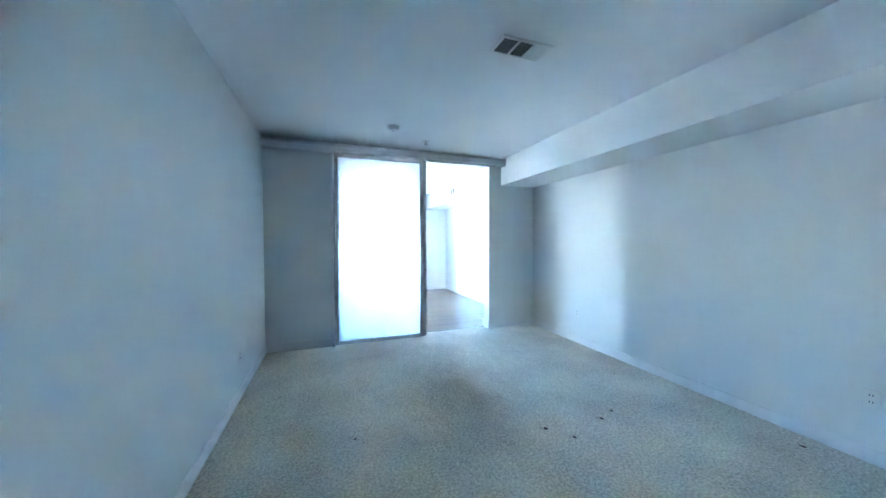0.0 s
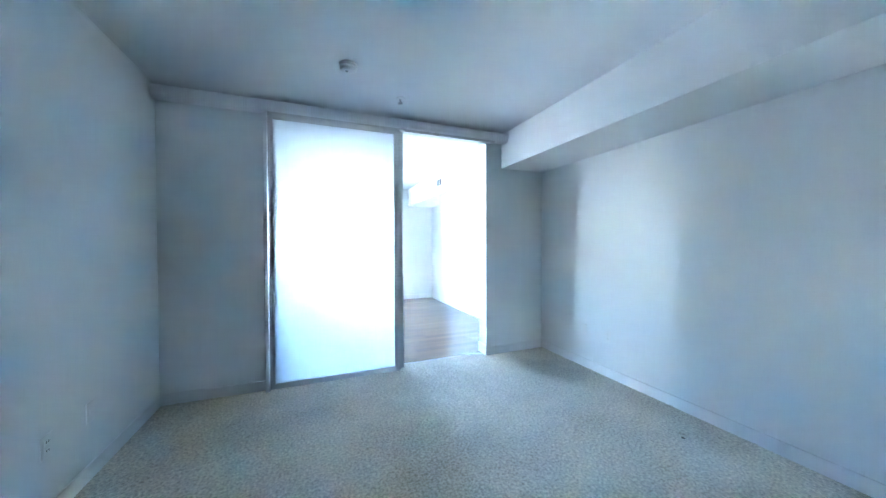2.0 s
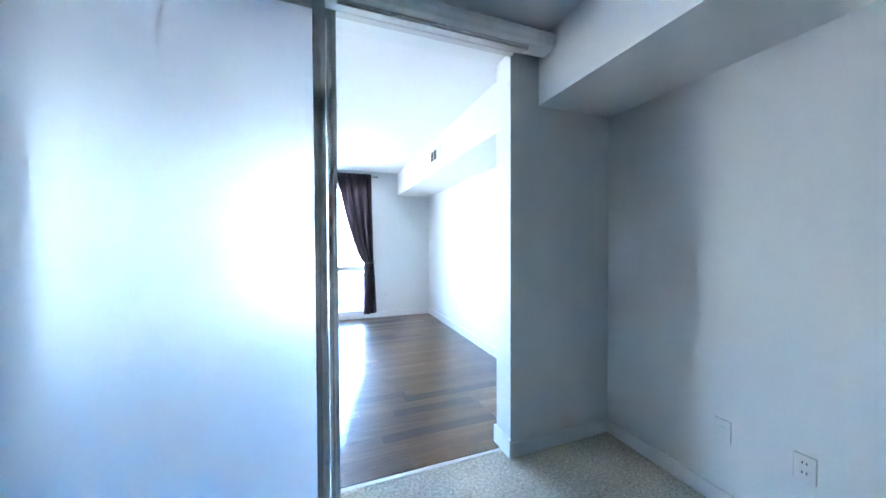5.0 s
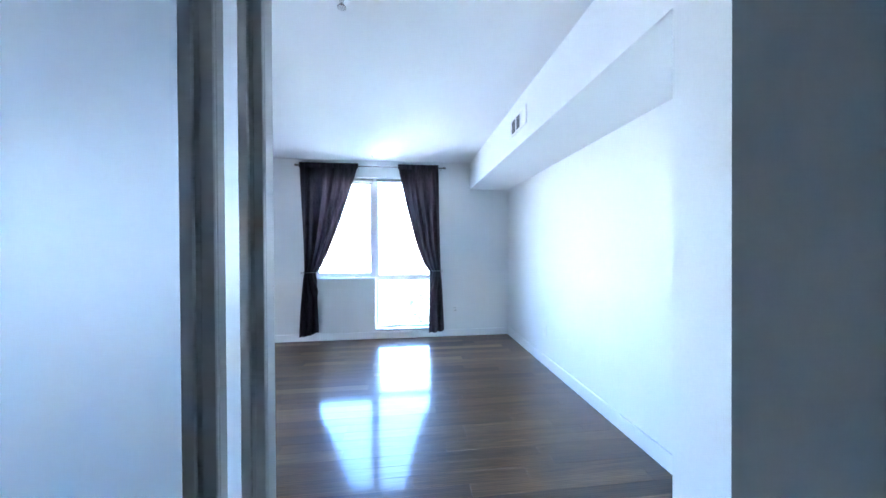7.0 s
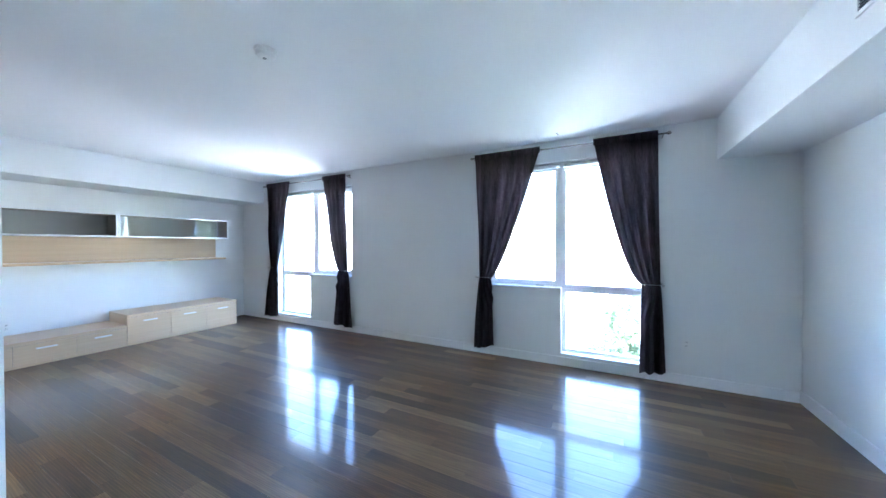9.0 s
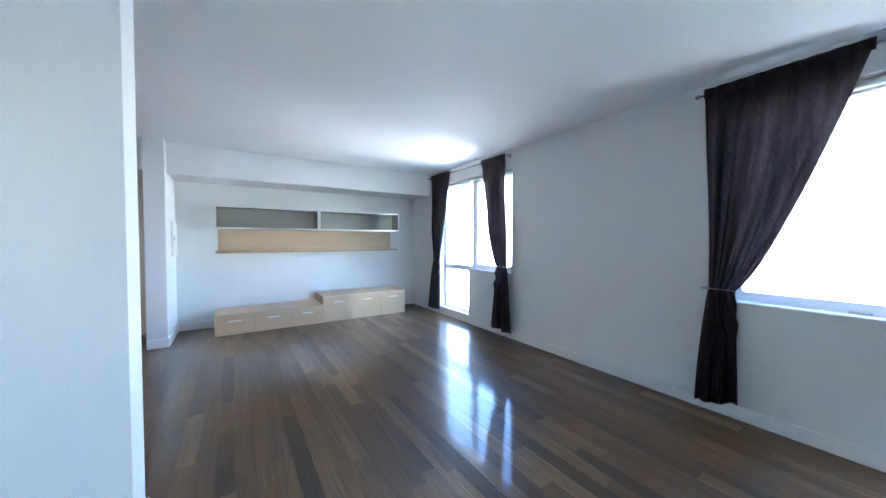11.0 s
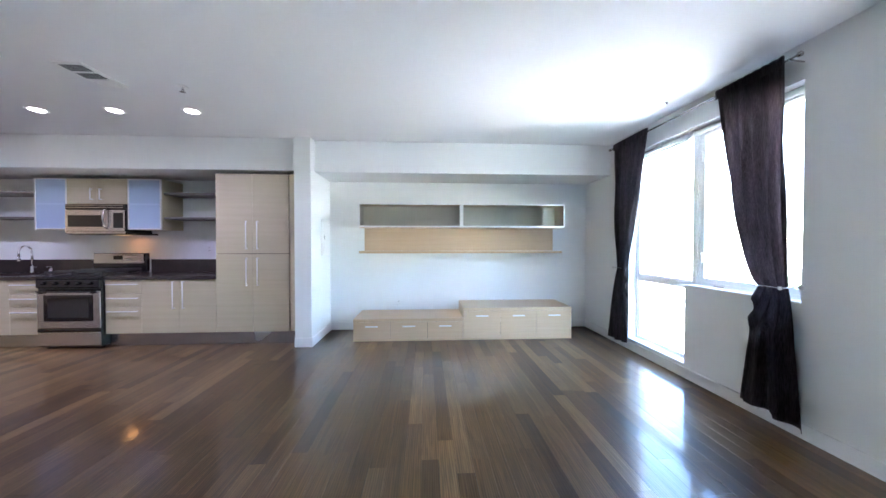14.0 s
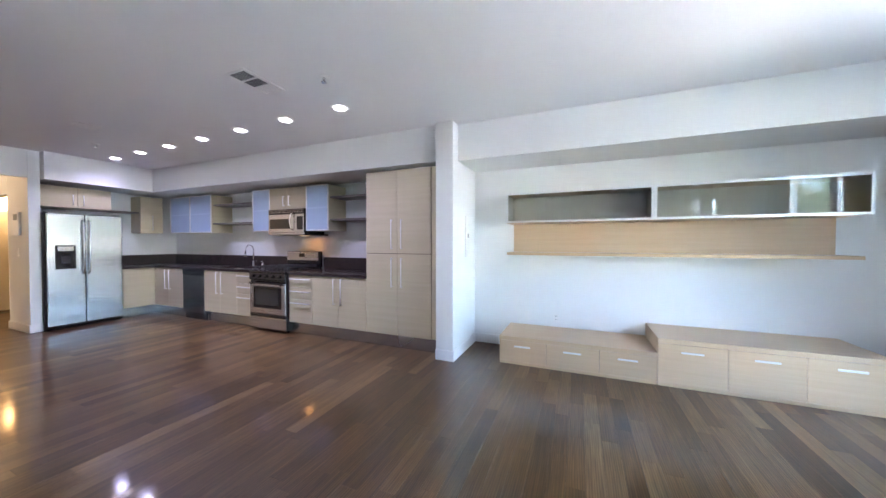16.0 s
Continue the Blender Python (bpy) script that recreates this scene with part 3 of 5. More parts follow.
# ---- curtains ----
def curtain(label, top, tie, bot, phase, folds, sag, lift=0.0):
    """top, tie and bot: the outer and the inner edge's x at rod, holdback and hem."""
    yc = 8.605
    zt, zk, zb = 2.625, 1.025, 0.10
    t = thing("curtain", ((top[0] + top[1]) / 2, yc, zb), label, "curtain", "dark curtain panels")
    nu, nv = 90, 90
    bm = bmesh.new()
    grid = []
    for j in range(nv + 1):
        v = j / nv
        z = zt + (zb - zt) * v
        if z > zk:
            s = (z - zk) / (zt - zk)
            so, si = s ** 0.9, s ** sag
            a = tie[0] + (top[0] - tie[0]) * so
            b = tie[1] + (top[1] - tie[1]) * si
            amp = 0.010 + 0.028 * (1 - abs(2 * s - 0.75)) if s < 0.87 else 0.010
            amp = max(0.011, min(0.034, amp))
        else:
            s = (zk - z) / (zk - zb)
            so = s ** 0.7
            a = tie[0] + (bot[0] - tie[0]) * so
            b = tie[1] + (bot[1] - tie[1]) * so
            amp = 0.015 + 0.016 * s
        # fewer and broader folds under the holdback
        hang = min(1.0, max(0.0, (zk - z) / 0.35))
        fn = folds * (1 - 0.45 * hang)
        row = []
        for i in range(nu + 1):
            u = i / nu
            x = a + (b - a) * u
            wob = 0.5 * math.sin(3.1 * u + 2.0 * v + phase)
            y = yc + amp * math.sin(2 * math.pi * fn * u + phase + wob) + 0.18 * amp * math.sin(2 * math.pi * fn * 2.3 * u + 1.7 * phase + 3 * v)
            y += 0.8 * amp * noise.noise((u * fn * 2.2 + phase, v * 2.2, phase)) + 0.005 * noise.noise((u * 7 - v * 5, v * 9 + u * 3, phase))
            # an uneven hem, on one panel folded up at its inner side
            h = max(0.0, v - 0.9) / 0.1
            dz = h * h * (0.012 * math.sin(4 * u + phase) + lift * u * u - 0.5 * lift * (1 - u))
            y += h * lift * 0.4 * math.sin(9 * u + phase)
            row.append(bm.verts.new((x, y, z + dz)))
        grid.append(row)
    for r0, r1 in zip(grid, grid[1:]):
        for k in range(nu):
            bm.faces.new((r0[k], r0[k + 1], r1[k + 1], r1[k]))
    cl = part("cloth", bm, M_CURTAIN, t, "", True)
    md = cl.modifiers.new("thickness", "SOLIDIFY")
    md.thickness = 0.0016
    # rod pocket: a flat band of doubled cloth
    lo, hi = min(top), max(top)
    bm = bmesh.new()
    g2 = []
    for j in range(5):
        z = 2.628 - 0.075 * j / 4
        g2.append([bm.verts.new((lo + (hi - lo) * i / 60, yc - 0.014 - 0.005 * math.sin(i * 0.9 + phase), z)) for i in range(61)])
    for r0, r1 in zip(g2, g2[1:]):
        for k in range(60):
            bm.faces.new((r0[k], r0[k + 1], r1[k + 1], r1[k]))
    hd = part("rod_pocket", bm, M_CURTAIN, t, "", True)
    md = hd.modifiers.new("thickness", "SOLIDIFY")
    md.thickness = 0.003
    # holdback: wall plate, arm, and a bar round the gathered cloth
    hb = thing("curtain_holdback", (tie[0], NORTH, 1.02), "slim metal curtain holdback fixed to the wall", "holdback", "curtain holdbacks")
    sgn = 1 if tie[1] > tie[0] else -1
    ox = tie[0] - sgn * 0.014
    part("wall_plate", lathe((ox, NORTH - 0.008, 1.028), [(0.018, 0.0), (0.018, 0.006), (0.010, 0.008)], 1, 16), M_ALU, hb)
    part("arm", tube([(ox, NORTH - 0.004, 1.028), (ox, yc - 0.055, 1.028), (ox + sgn * 0.02, yc - 0.066, 1.028), (tie[1] + sgn * 0.01, yc - 0.064, 1.03)], 0.0045, 8), M_CHROME, hb, "", True)
    part("knob", lathe((ox, yc - 0.075, 1.028), [(0.003, 0.0), (0.013, 0.004), (0.014, 0.012), (0.008, 0.02)], 1, 16), M_ALU, hb, "", True)


curtain("sheer dark brown curtain tied back, crumpled hem", (0.845, 1.68), (0.90, 1.07), (0.815, 1.11), 0.4, 5, 0.75, 0.07)
curtain("sheer dark brown curtain tied back at the side", (2.87, 2.262), (2.90, 2.735), (2.95, 2.71), 1.9, 4.5, 0.62)
curtain("sheer dark brown curtain tied back near the corner", (-3.455, -2.81), (-3.335, -3.19), (-3.56, -3.165), 3.1, 4.5, 0.9)
curtain("sheer dark brown curtain tied back, long straight hem", (-1.435, -1.965), (-1.405, -1.60), (-1.28, -1.74), 5.0, 4.5, 0.58)


def curtain_rod(xa, xb):
    y, z = 8.605, 2.588
    t = thing("curtain_rod", ((xa + xb) / 2, NORTH, z), "thin brushed metal curtain rod on wall brackets", "curtain rod", "curtain rods")
    part("rod", tube([(xa, y, z), (xb, y, z)], 0.0075, 12), M_STEEL_H, t, "", True)
    part("sleeve", tube([((xa + xb) / 2 - 0.3, y, z), ((xa + xb) / 2 + 0.12, y, z)], 0.0095, 12), M_STEEL_H, t, "", True)
    for x, s in ((xa, -1), (xb, 1)):
        part("finial", tube([(x, y, z), (x + s * 0.012, y, z), (x + s * 0.03, y, z), (x + s * 0.04, y, z)], [0.009, 0.018, 0.018, 0.006], 14), M_STEEL_H, t, "", True)
        part("bracket", tube([(x - s * 0.03, NORTH - 0.001, z - 0.02), (x - s * 0.03, y + 0.01, z - 0.012), (x - s * 0.03, y, z - 0.010)], 0.006, 8), M_STEEL_H, t)


curtain_rod(0.82, 2.945)
curtain_rod(-3.53, -1.37)


# ---- media wall ----
def bar_handle(parent, p0, p1, out, r=0.005, stand=0.028, material=None):
    """A straight bar handle from p0 to p1 that stands off along out."""
    p0, p1, out = Vector(p0), Vector(p1), Vector(out)
    d = (p1 - p0).normalized()
    q0, q1 = p0 + out * stand, p1 + out * stand
    h = part("handle", tube([q0 - d * 0.008, q1 + d * 0.008], r, 10), material or M_HANDLE, parent, "brushed steel bar handle", True)
    for q in (p0, p1):
        part("post", tube([q + out * 0.0005, q + out * stand], r * 0.8, 8), material or M_HANDLE, h)
    return h


def media_low(y0, y1, h, splits, label):
    x0, x1 = WEST + 0.02, -3.735
    t = thing("media_cabinet", (x0, (y0 + y1) / 2, 0), label, "cabinet", "low media cabinets")
    block("plinth", (x0, y0 + 0.002, 0.0), (x1 - 0.004, y1 - 0.002, 0.032), M_TWOOD, t)
    block("body", (x0, y0, 0.033), (x1 - 0.024, y1, h - 0.043), M_TWOOD, t)
    block("gap_shade", (x1 - 0.0235, y0 + 0.003, 0.034), (x1 - 0.0185, y1 - 0.003, h - 0.044), M_GAP, t)
    block("top", (x0, y0 - 0.001, h - 0.042), (x1 + 0.002, y1 + 0.001, h), M_TWOOD, t, 0.003)
    ys = [y0] + splits + [y1]
    for a, b in zip(ys, ys[1:]):
        d = block("drawer_front", (x1 - 0.018, a + 0.002, 0.035), (x1, b - 0.002, h - 0.046), M_TWOOD, t, 0.0015)
        c = (a + b) / 2
        zc = h - 0.046 - (0.055 if h < 0.4 else 0.065)
        hh = block("handle", (x1 + 0.012, c - 0.085, zc - 0.008), (x1 + 0.022, c + 0.085, zc + 0.010), M_HANDLE, d, 0.004, "flat satin steel handle", 2)
        for s in (-0.06, 0.06):
            block("post", (x1 + 0.0005, c + s - 0.006, zc - 0.004), (x1 + 0.0125, c + s + 0.006, zc + 0.006), M_CHROME, hh, 0.001)


media_low(5.14, 6.638, 0.305, [5.64, 6.148], "low beech-veneer media cabinet with three shallow drawers")
media_low(6.642, 8.175, 0.445, [7.165, 7.673], "taller beech-veneer media cabinet with three deep drawers")


def media_wall_unit():
    y0, y1, z0, z1, xf = 5.15, 8.20, 1.572, 1.925, -4.02
    ym = 6.651
    t = thing("wall_cabinet", (WEST, (y0 + y1) / 2, z0), "long wall cabinet with aluminium-framed glass doors", "cabinet")
    xb = WEST + 0.001
    block("back", (xb, y0, z0), (xb + 0.012, y1, z1), M_CABIN, t)
    block("top_panel", (xb + 0.012, y0, z1 - 0.018), (xf - 0.022, y1, z1), M_TWOOD, t)
    block("bottom_panel", (xb + 0.012, y0, z0), (xf - 0.022, y1, z0 + 0.018), M_TWOOD, t)
    for y in (y0, ym - 0.009, y1 - 0.018):
        block("side_panel", (xb + 0.012, y, z0 + 0.0185), (xf - 0.022, y + 0.018, z1 - 0.0185), M_CABIN, t)
    for a, b in ((y0, ym - 0.001), (ym + 0.001, y1)):
        d = part("door_frame", ring_frame((xf - 0.02, a, z0), (xf, b, z1), 0.024, 0), M_ALU_L, t, "bright aluminium door frame")
        block("pane", (xf - 0.012, a + 0.02, z0 + 0.02), (xf - 0.008, b - 0.02, z1 - 0.02), M_CABGLASS, d, 0, "tinted clear glass pane")
        for q in (a + 0.35, b - 0.35):
            block("hinge", (xf - 0.034, q - 0.02, z1 - 0.034), (xf - 0.017, q + 0.02, z1 - 0.019), M_ALU_L, d, 0.001)
    s = thing("wall_shelf", (WEST, (y0 + y1) / 2, 1.19), "beech-veneer wall shelf with a matching back panel", "shelf")
    block("back_panel", (xb, y0 + 0.03, 1.2245), (xb + 0.02, y1 - 0.05, z0 - 0.001), M_TWOOD, s)
    block("shelf_board", (xb, y0 + 0.005, 1.192), (-4.055, y1 - 0.03, 1.224), M_TWOOD, s, 0.003)


media_wall_unit()


# ---- kitchen ----
XF, XB = -3.66, WEST + 0.001


def kitchen_door(parent, y0, y1, z0, z1, handle=None, xf=XF, material=None):
    d = block("door", (xf - 0.019, y0 + 0.0022, z0 + 0.0022), (xf, y1 - 0.0022, z1 - 0.0022), material or M_KWOOD, parent, 0.0015)
    if handle:
        hy, ha, hb = handle
        bar_handle(d, (xf, hy, ha), (xf, hy, hb), (1, 0, 0), 0.0075, 0.032)
    return d


def tall_unit():
    y0, y1, ym = 3.40, 4.33, 3.865
    t = thing("tall_cabinet", (XB, ym, 0), "tall pale-wood pantry cabinet with four doors", "cabinet", "kitchen cabinets")
    block("body", (XB, y0, 0.175), (XF - 0.026, y1, 2.245), M_KWOOD_X, t)
    block("gap_shade", (XF - 0.0255, y0 + 0.003, 0.178), (XF - 0.0195, y1 - 0.003, 2.242), M_GAP, t)
    for a, b, s in ((y0, ym, -1), (ym, y1, 1)):
        hy = ym + s * 0.07
        kitchen_door(t, a, b, 0.175, 1.20, (hy, 0.79, 1.14))
        kitchen_door(t, a, b, 1.203, 2.245, (hy, 1.27, 1.62))
    f = thing("filler_panel", (XB, 4.385, 0), "narrow pale-wood filler panel beside the pantry", "panel")
    block("lower_panel", (XF - 0.035, 4.333, 0.175), (XF - 0.012, 4.441, 1.20), M_KWOOD, f)
    block("upper_panel", (XF - 0.035, 4.333, 1.203), (XF - 0.012, 4.441, 2.245), M_KWOOD, f)


tall_unit()


def base_doors(y0, y1, label, handles=True, xf=XF):
    t = thing("base_cabinet", (XB, (y0 + y1) / 2, 0), label, "cabinet", "kitchen cabinets")
    block("body", (XB, y0 + 0.0005, 0.175), (xf - 0.026, y1 - 0.0005, 0.873), M_KWOOD_X, t)
    block("gap_shade", (xf - 0.0255, y0 + 0.0005, 0.178), (xf - 0.0195, y1 - 0.0005, 0.872), M_GAP, t)
    ym = (y0 + y1) / 2
    for a, b, s in ((y0, ym, -1), (ym, y1, 1)):
        kitchen_door(t, a, b, 0.175, 0.868, (ym + s * 0.062, 0.50, 0.84) if handles else None)


def base_drawers(y0, y1, zs, label):
    t = thing("drawer_cabinet", (XB, (y0 + y1) / 2, 0), label, "cabinet", "kitchen cabinets")
    block("body", (XB, y0 + 0.0005, 0.175), (XF - 0.026, y1 - 0.0005, 0.873), M_KWOOD_X, t)
    block("gap_shade", (XF - 0.0255, y0 + 0.0005, 0.178), (XF - 0.0195, y1 - 0.0005, 0.872), M_GAP, t)
    for a, b in zip(zs, zs[1:]):
        d = block("drawer_front", (XF - 0.019, y0 + 0.0022, a + 0.0022), (XF, y1 - 0.0022, b - 0.0022), M_KWOOD, t, 0.0015)
        hz = b - 0.055
        bar_handle(d, (XF, y0 + 0.045, hz), (XF, y1 - 0.045, hz), (1, 0, 0), 0.0075, 0.032)


base_doors(2.47, 3.399, "pale-wood base cabinet with two doors")
base_drawers(2.025, 2.469, [0.175, 0.52, 0.69, 0.868], "pale-wood base cabinet with three drawers")
base_drawers(0.88, 1.255, [0.175, 0.52, 0.69, 0.868], "narrow pale-wood base cabinet with three drawers")
base_doors(0.055, 0.879, "pale-wood sink cabinet with two doors")
base_doors(-1.42, -0.545, "pale-wood base cabinet with two doors beside the dishwasher")


def return_base():
    t = thing("end_cabinet", (-3.8, -1.8, 0), "plain pale-wood corner base panel beside the fridge", "cabinet", "kitchen cabinets")
    block("body", (XB, -2.118, 0.175), (-3.215, -1.475, 0.873), M_KWOOD_X, t)
    block("front_panel", (-3.678, -1.4745, 0.175), (-3.215, -1.455, 0.868), M_KWOOD_X, t)


return_base()
k = thing("toe_kick", (XF - 0.06, 1.5, 0), "brushed metal toe kick under the base cabinets", "toe kick", kind="structure")
for a, b in ((2.03, 4.441), (0.06, 1.25), (-1.53, -0.55)):
    block("kick_board", (XF - 0.085, a, 0.001), (XF - 0.07, b, 0.174), M_KICK, k)
block("kick_board", (XF - 0.07, -1.545, 0.001), (-3.215, -1.53, 0.174), M_KICK, k)


def worktop():
    t = thing("countertop", (XB, 0, 0.874), "dark brown quartz countertop with an upstand", "countertop")
    xf = XF + 0.018
    # the run is split round the cooker and round the sink cut-out
    block("slab", (XB, 2.022, 0.874), (xf, 3.398, 0.912), M_COUNTER, t, 0.002)
    sx0, sx1, sy0, sy1 = -4.20, -3.80, 0.14, 0.78
    bm = bmesh.new()
    for lo, hi in (((XB, -2.118, 0.874), (sx0, 1.258, 0.912)), ((sx1, -2.118, 0.874), (xf, 1.258, 0.912)), ((sx0, -2.118, 0.874), (sx1, sy0, 0.912)), ((sx0, sy1, 0.874), (sx1, 1.258, 0.912))):
        add_box(bm, lo, hi)
    part("slab", bm, M_COUNTER, t)
    block("slab", (xf, -2.118, 0.874), (-3.212, -1.435, 0.912), M_COUNTER, t, 0.002)
    for a, b in ((2.022, 3.398), (-2.118, 1.258)):
        block("upstand", (XB, a, 0.9125), (XB + 0.02, b, 1.10), M_COUNTER, t, 0.0015)
    block("upstand", (XB + 0.021, -2.118, 0.9125), (-3.212, -2.099, 1.10), M_COUNTER, t, 0.0015)
    s = thing("sink", (-4.0, 0.46, 0.72), "undermounted stainless steel sink", "sink")
    bm = bmesh.new()
    for lo, hi in (((sx0, sy0, 0.715), (sx1, sy1, 0.72)), ((sx0, sy0, 0.7205), (sx0 + 0.004, sy1, 0.873)), ((sx1 - 0.004, sy0, 0.7205), (sx1, sy1, 0.873)), ((sx0 + 0.004, sy0, 0.7205), (sx1 - 0.004, sy0 + 0.004, 0.873)), ((sx0 + 0.004, sy1 - 0.004, 0.7205), (sx1 - 0.004, sy1, 0.873))):
        add_box(bm, lo, hi)
    part("basin", bm, M_STEEL, s)
    part("drain", lathe((-4.0, 0.46, 0.7202), [(0.04, 0), (0.04, 0.003), (0.02, 0.003)], 2, 20), M_CHROME, s)
    f = thing("kitchen_tap", (-4.27, 0.46, 0.912), "tall chrome gooseneck kitchen tap", "tap")
    part("base", lathe((-4.27, 0.46, 0.912), [(0.028, 0), (0.028, 0.012), (0.02, 0.02), (0.02, 0.09), (0.015, 0.10)], 2, 20), M_CHROME, f, "", True)
    arc = [(-4.27, 0.46, 1.01), (-4.27, 0.46, 1.18)]
    arc += [(-4.27 + 0.085 - 0.085 * math.cos(a), 0.46 + 0.02 * math.sin(a / 2), 1.20 + 0.10 * math.sin(a)) for a in [i * math.pi / 10 for i in range(11)]]
    arc += [(-4.10, 0.48, 1.15)]
    part("spout", tube(arc, 0.012, 12), M_CHROME, f, "", True)
    part("spray_head", tube([(-4.10, 0.48, 1.155), (-4.10, 0.48, 1.09)], [0.016, 0.019], 12), M_CHROME, f, "", True)
    part("lever", tube([(-4.27, 0.48, 0.985), (-4.27, 0.535, 1.01)], 0.007, 8), M_CHROME, f)
    d = thing("soap_dispenser", (-4.2, 0.79, 0.912), "small chrome soap dispenser on the countertop", "soap dispenser")
    part("bottle", lathe((-4.2, 0.79, 0.912), [(0.024, 0), (0.024, 0.05), (0.012, 0.06), (0.012, 0.075)], 2, 18), M_CHROME, d, "", True)
    part("pump", tube([(-4.2, 0.79, 0.985), (-4.2, 0.79, 1.005), (-4.15, 0.79, 1.005)], 0.006, 8), M_CHROME, d)


worktop()


def cooker():
    y0, y1 = 1.262, 2.018
    xf = -3.595
    t = thing("range_cooker", (-4.0, (y0 + y1) / 2, 0), "stainless steel gas range with a black cooktop", "stove")
    block("body", (XB + 0.03, y0, 0.03), (xf - 0.026, y1, 0.80), M_BLACK, t, 0.003)
    block("drawer_front", (xf - 0.0255, y0 + 0.003, 0.045), (xf - 0.012, y1 - 0.003, 0.215), M_STEEL_H, t, 0.006, "stainless steel warming drawer", 2)
    block("drawer_lip", (xf - 0.0255, y0 + 0.003, 0.218), (xf - 0.004, y1 - 0.003, 0.262), M_BLACK, t, 0.01, "", 2)
    d = block("oven_door", (xf - 0.0255, y0 + 0.003, 0.266), (xf - 0.008, y1 - 0.003, 0.735), M_STEEL_H, t, 0.006, "stainless steel oven door", 2)
    block("window", (xf - 0.0078, y0 + 0.085, 0.355), (xf - 0.004, y1 - 0.085, 0.685), M_DARKGLASS, d, 0.0015, "dark glass oven window")
    block("window_inner", (xf - 0.0039, y0 + 0.135, 0.40), (xf - 0.0015, y1 - 0.135, 0.645), M_OVENIN, d, 0.0008)
    bar = part("handle", tube([(xf + 0.035, y0 + 0.05, 0.735), (xf + 0.035, y1 - 0.05, 0.735)], 0.012, 12), M_BLACK, d, "black oven door handle", True)
    for y in (y0 + 0.07, y1 - 0.07):
        block("post", (xf - 0.012, y - 0.012, 0.705), (xf + 0.03, y + 0.012, 0.735), M_BLACK, bar, 0.002)
    block("control_panel", (xf - 0.07, y0 + 0.001, 0.775), (xf + 0.004, y1 - 0.001, 0.885), M_BLACK, t, 0.012, "black enamel control panel", 2)
    for i in range(5):
        y = y0 + 0.10 + i * (y1 - y0 - 0.2) / 4
        part("knob", lathe((xf + 0.0045, y, 0.835), [(0.021, 0.0), (0.020, 0.018), (0.016, 0.024)], 0, 16), M_BLACK, t, "", True)
    block("cooktop", (XB + 0.05, y0, 0.886), (xf - 0.004, y1, 0.918), M_BLACK, t, 0.004)
    for iy in range(2):
        yc = y0 + 0.2 + iy * 0.36
        bm = bmesh.new()
        for yy in (yc - 0.16, yc, yc + 0.16):
            add_box(bm, (-4.24, yy - 0.006, 0.952), (-3.66, yy + 0.006, 0.970))
        for xx in (-4.24, -4.10, -3.95, -3.80, -3.672):
            add_box(bm, (xx, yc - 0.166, 0.9705), (xx + 0.012, yc + 0.166, 0.982))
        for xx in (-4.235, -3.67):
            for yy in (yc - 0.16, yc + 0.16):
                add_box(bm, (xx, yy - 0.005, 0.9185), (xx + 0.01, yy + 0.005, 0.9519))
        part("grate", bm, M_IRON, t, "black cast-iron pan support")
        for xx in (-4.12, -3.80):
            part("burner", lathe((xx, yc, 0.9185), [(0.055, 0), (0.055, 0.010), (0.036, 0.012), (0.036, 0.026)], 2, 20), M_IRON, t, "", True)
    b = block("backguard", (XB + 0.03, y0 + 0.005, 0.92), (XB + 0.085, y1 - 0.005, 1.195), M_BLACK, t, 0.008, "black back guard", 2)
    block("backguard_face", (XB + 0.0855, y0 + 0.02, 1.045), (XB + 0.10, y1 - 0.04, 1.188), M_STEEL_H, b, 0.006, "stainless steel clock panel", 2)
    block("display", (XB + 0.1005, 1.56, 1.10), (XB + 0.104, 1.69, 1.16), M_DARKGLASS, b, 0.001)
    for y in (y0 + 0.05, y1 - 0.05):
        part("foot", tube([(xf - 0.10, y, 0.0), (xf - 0.10, y, 0.031)], 0.018, 12), M_BLACK, t)


cooker()


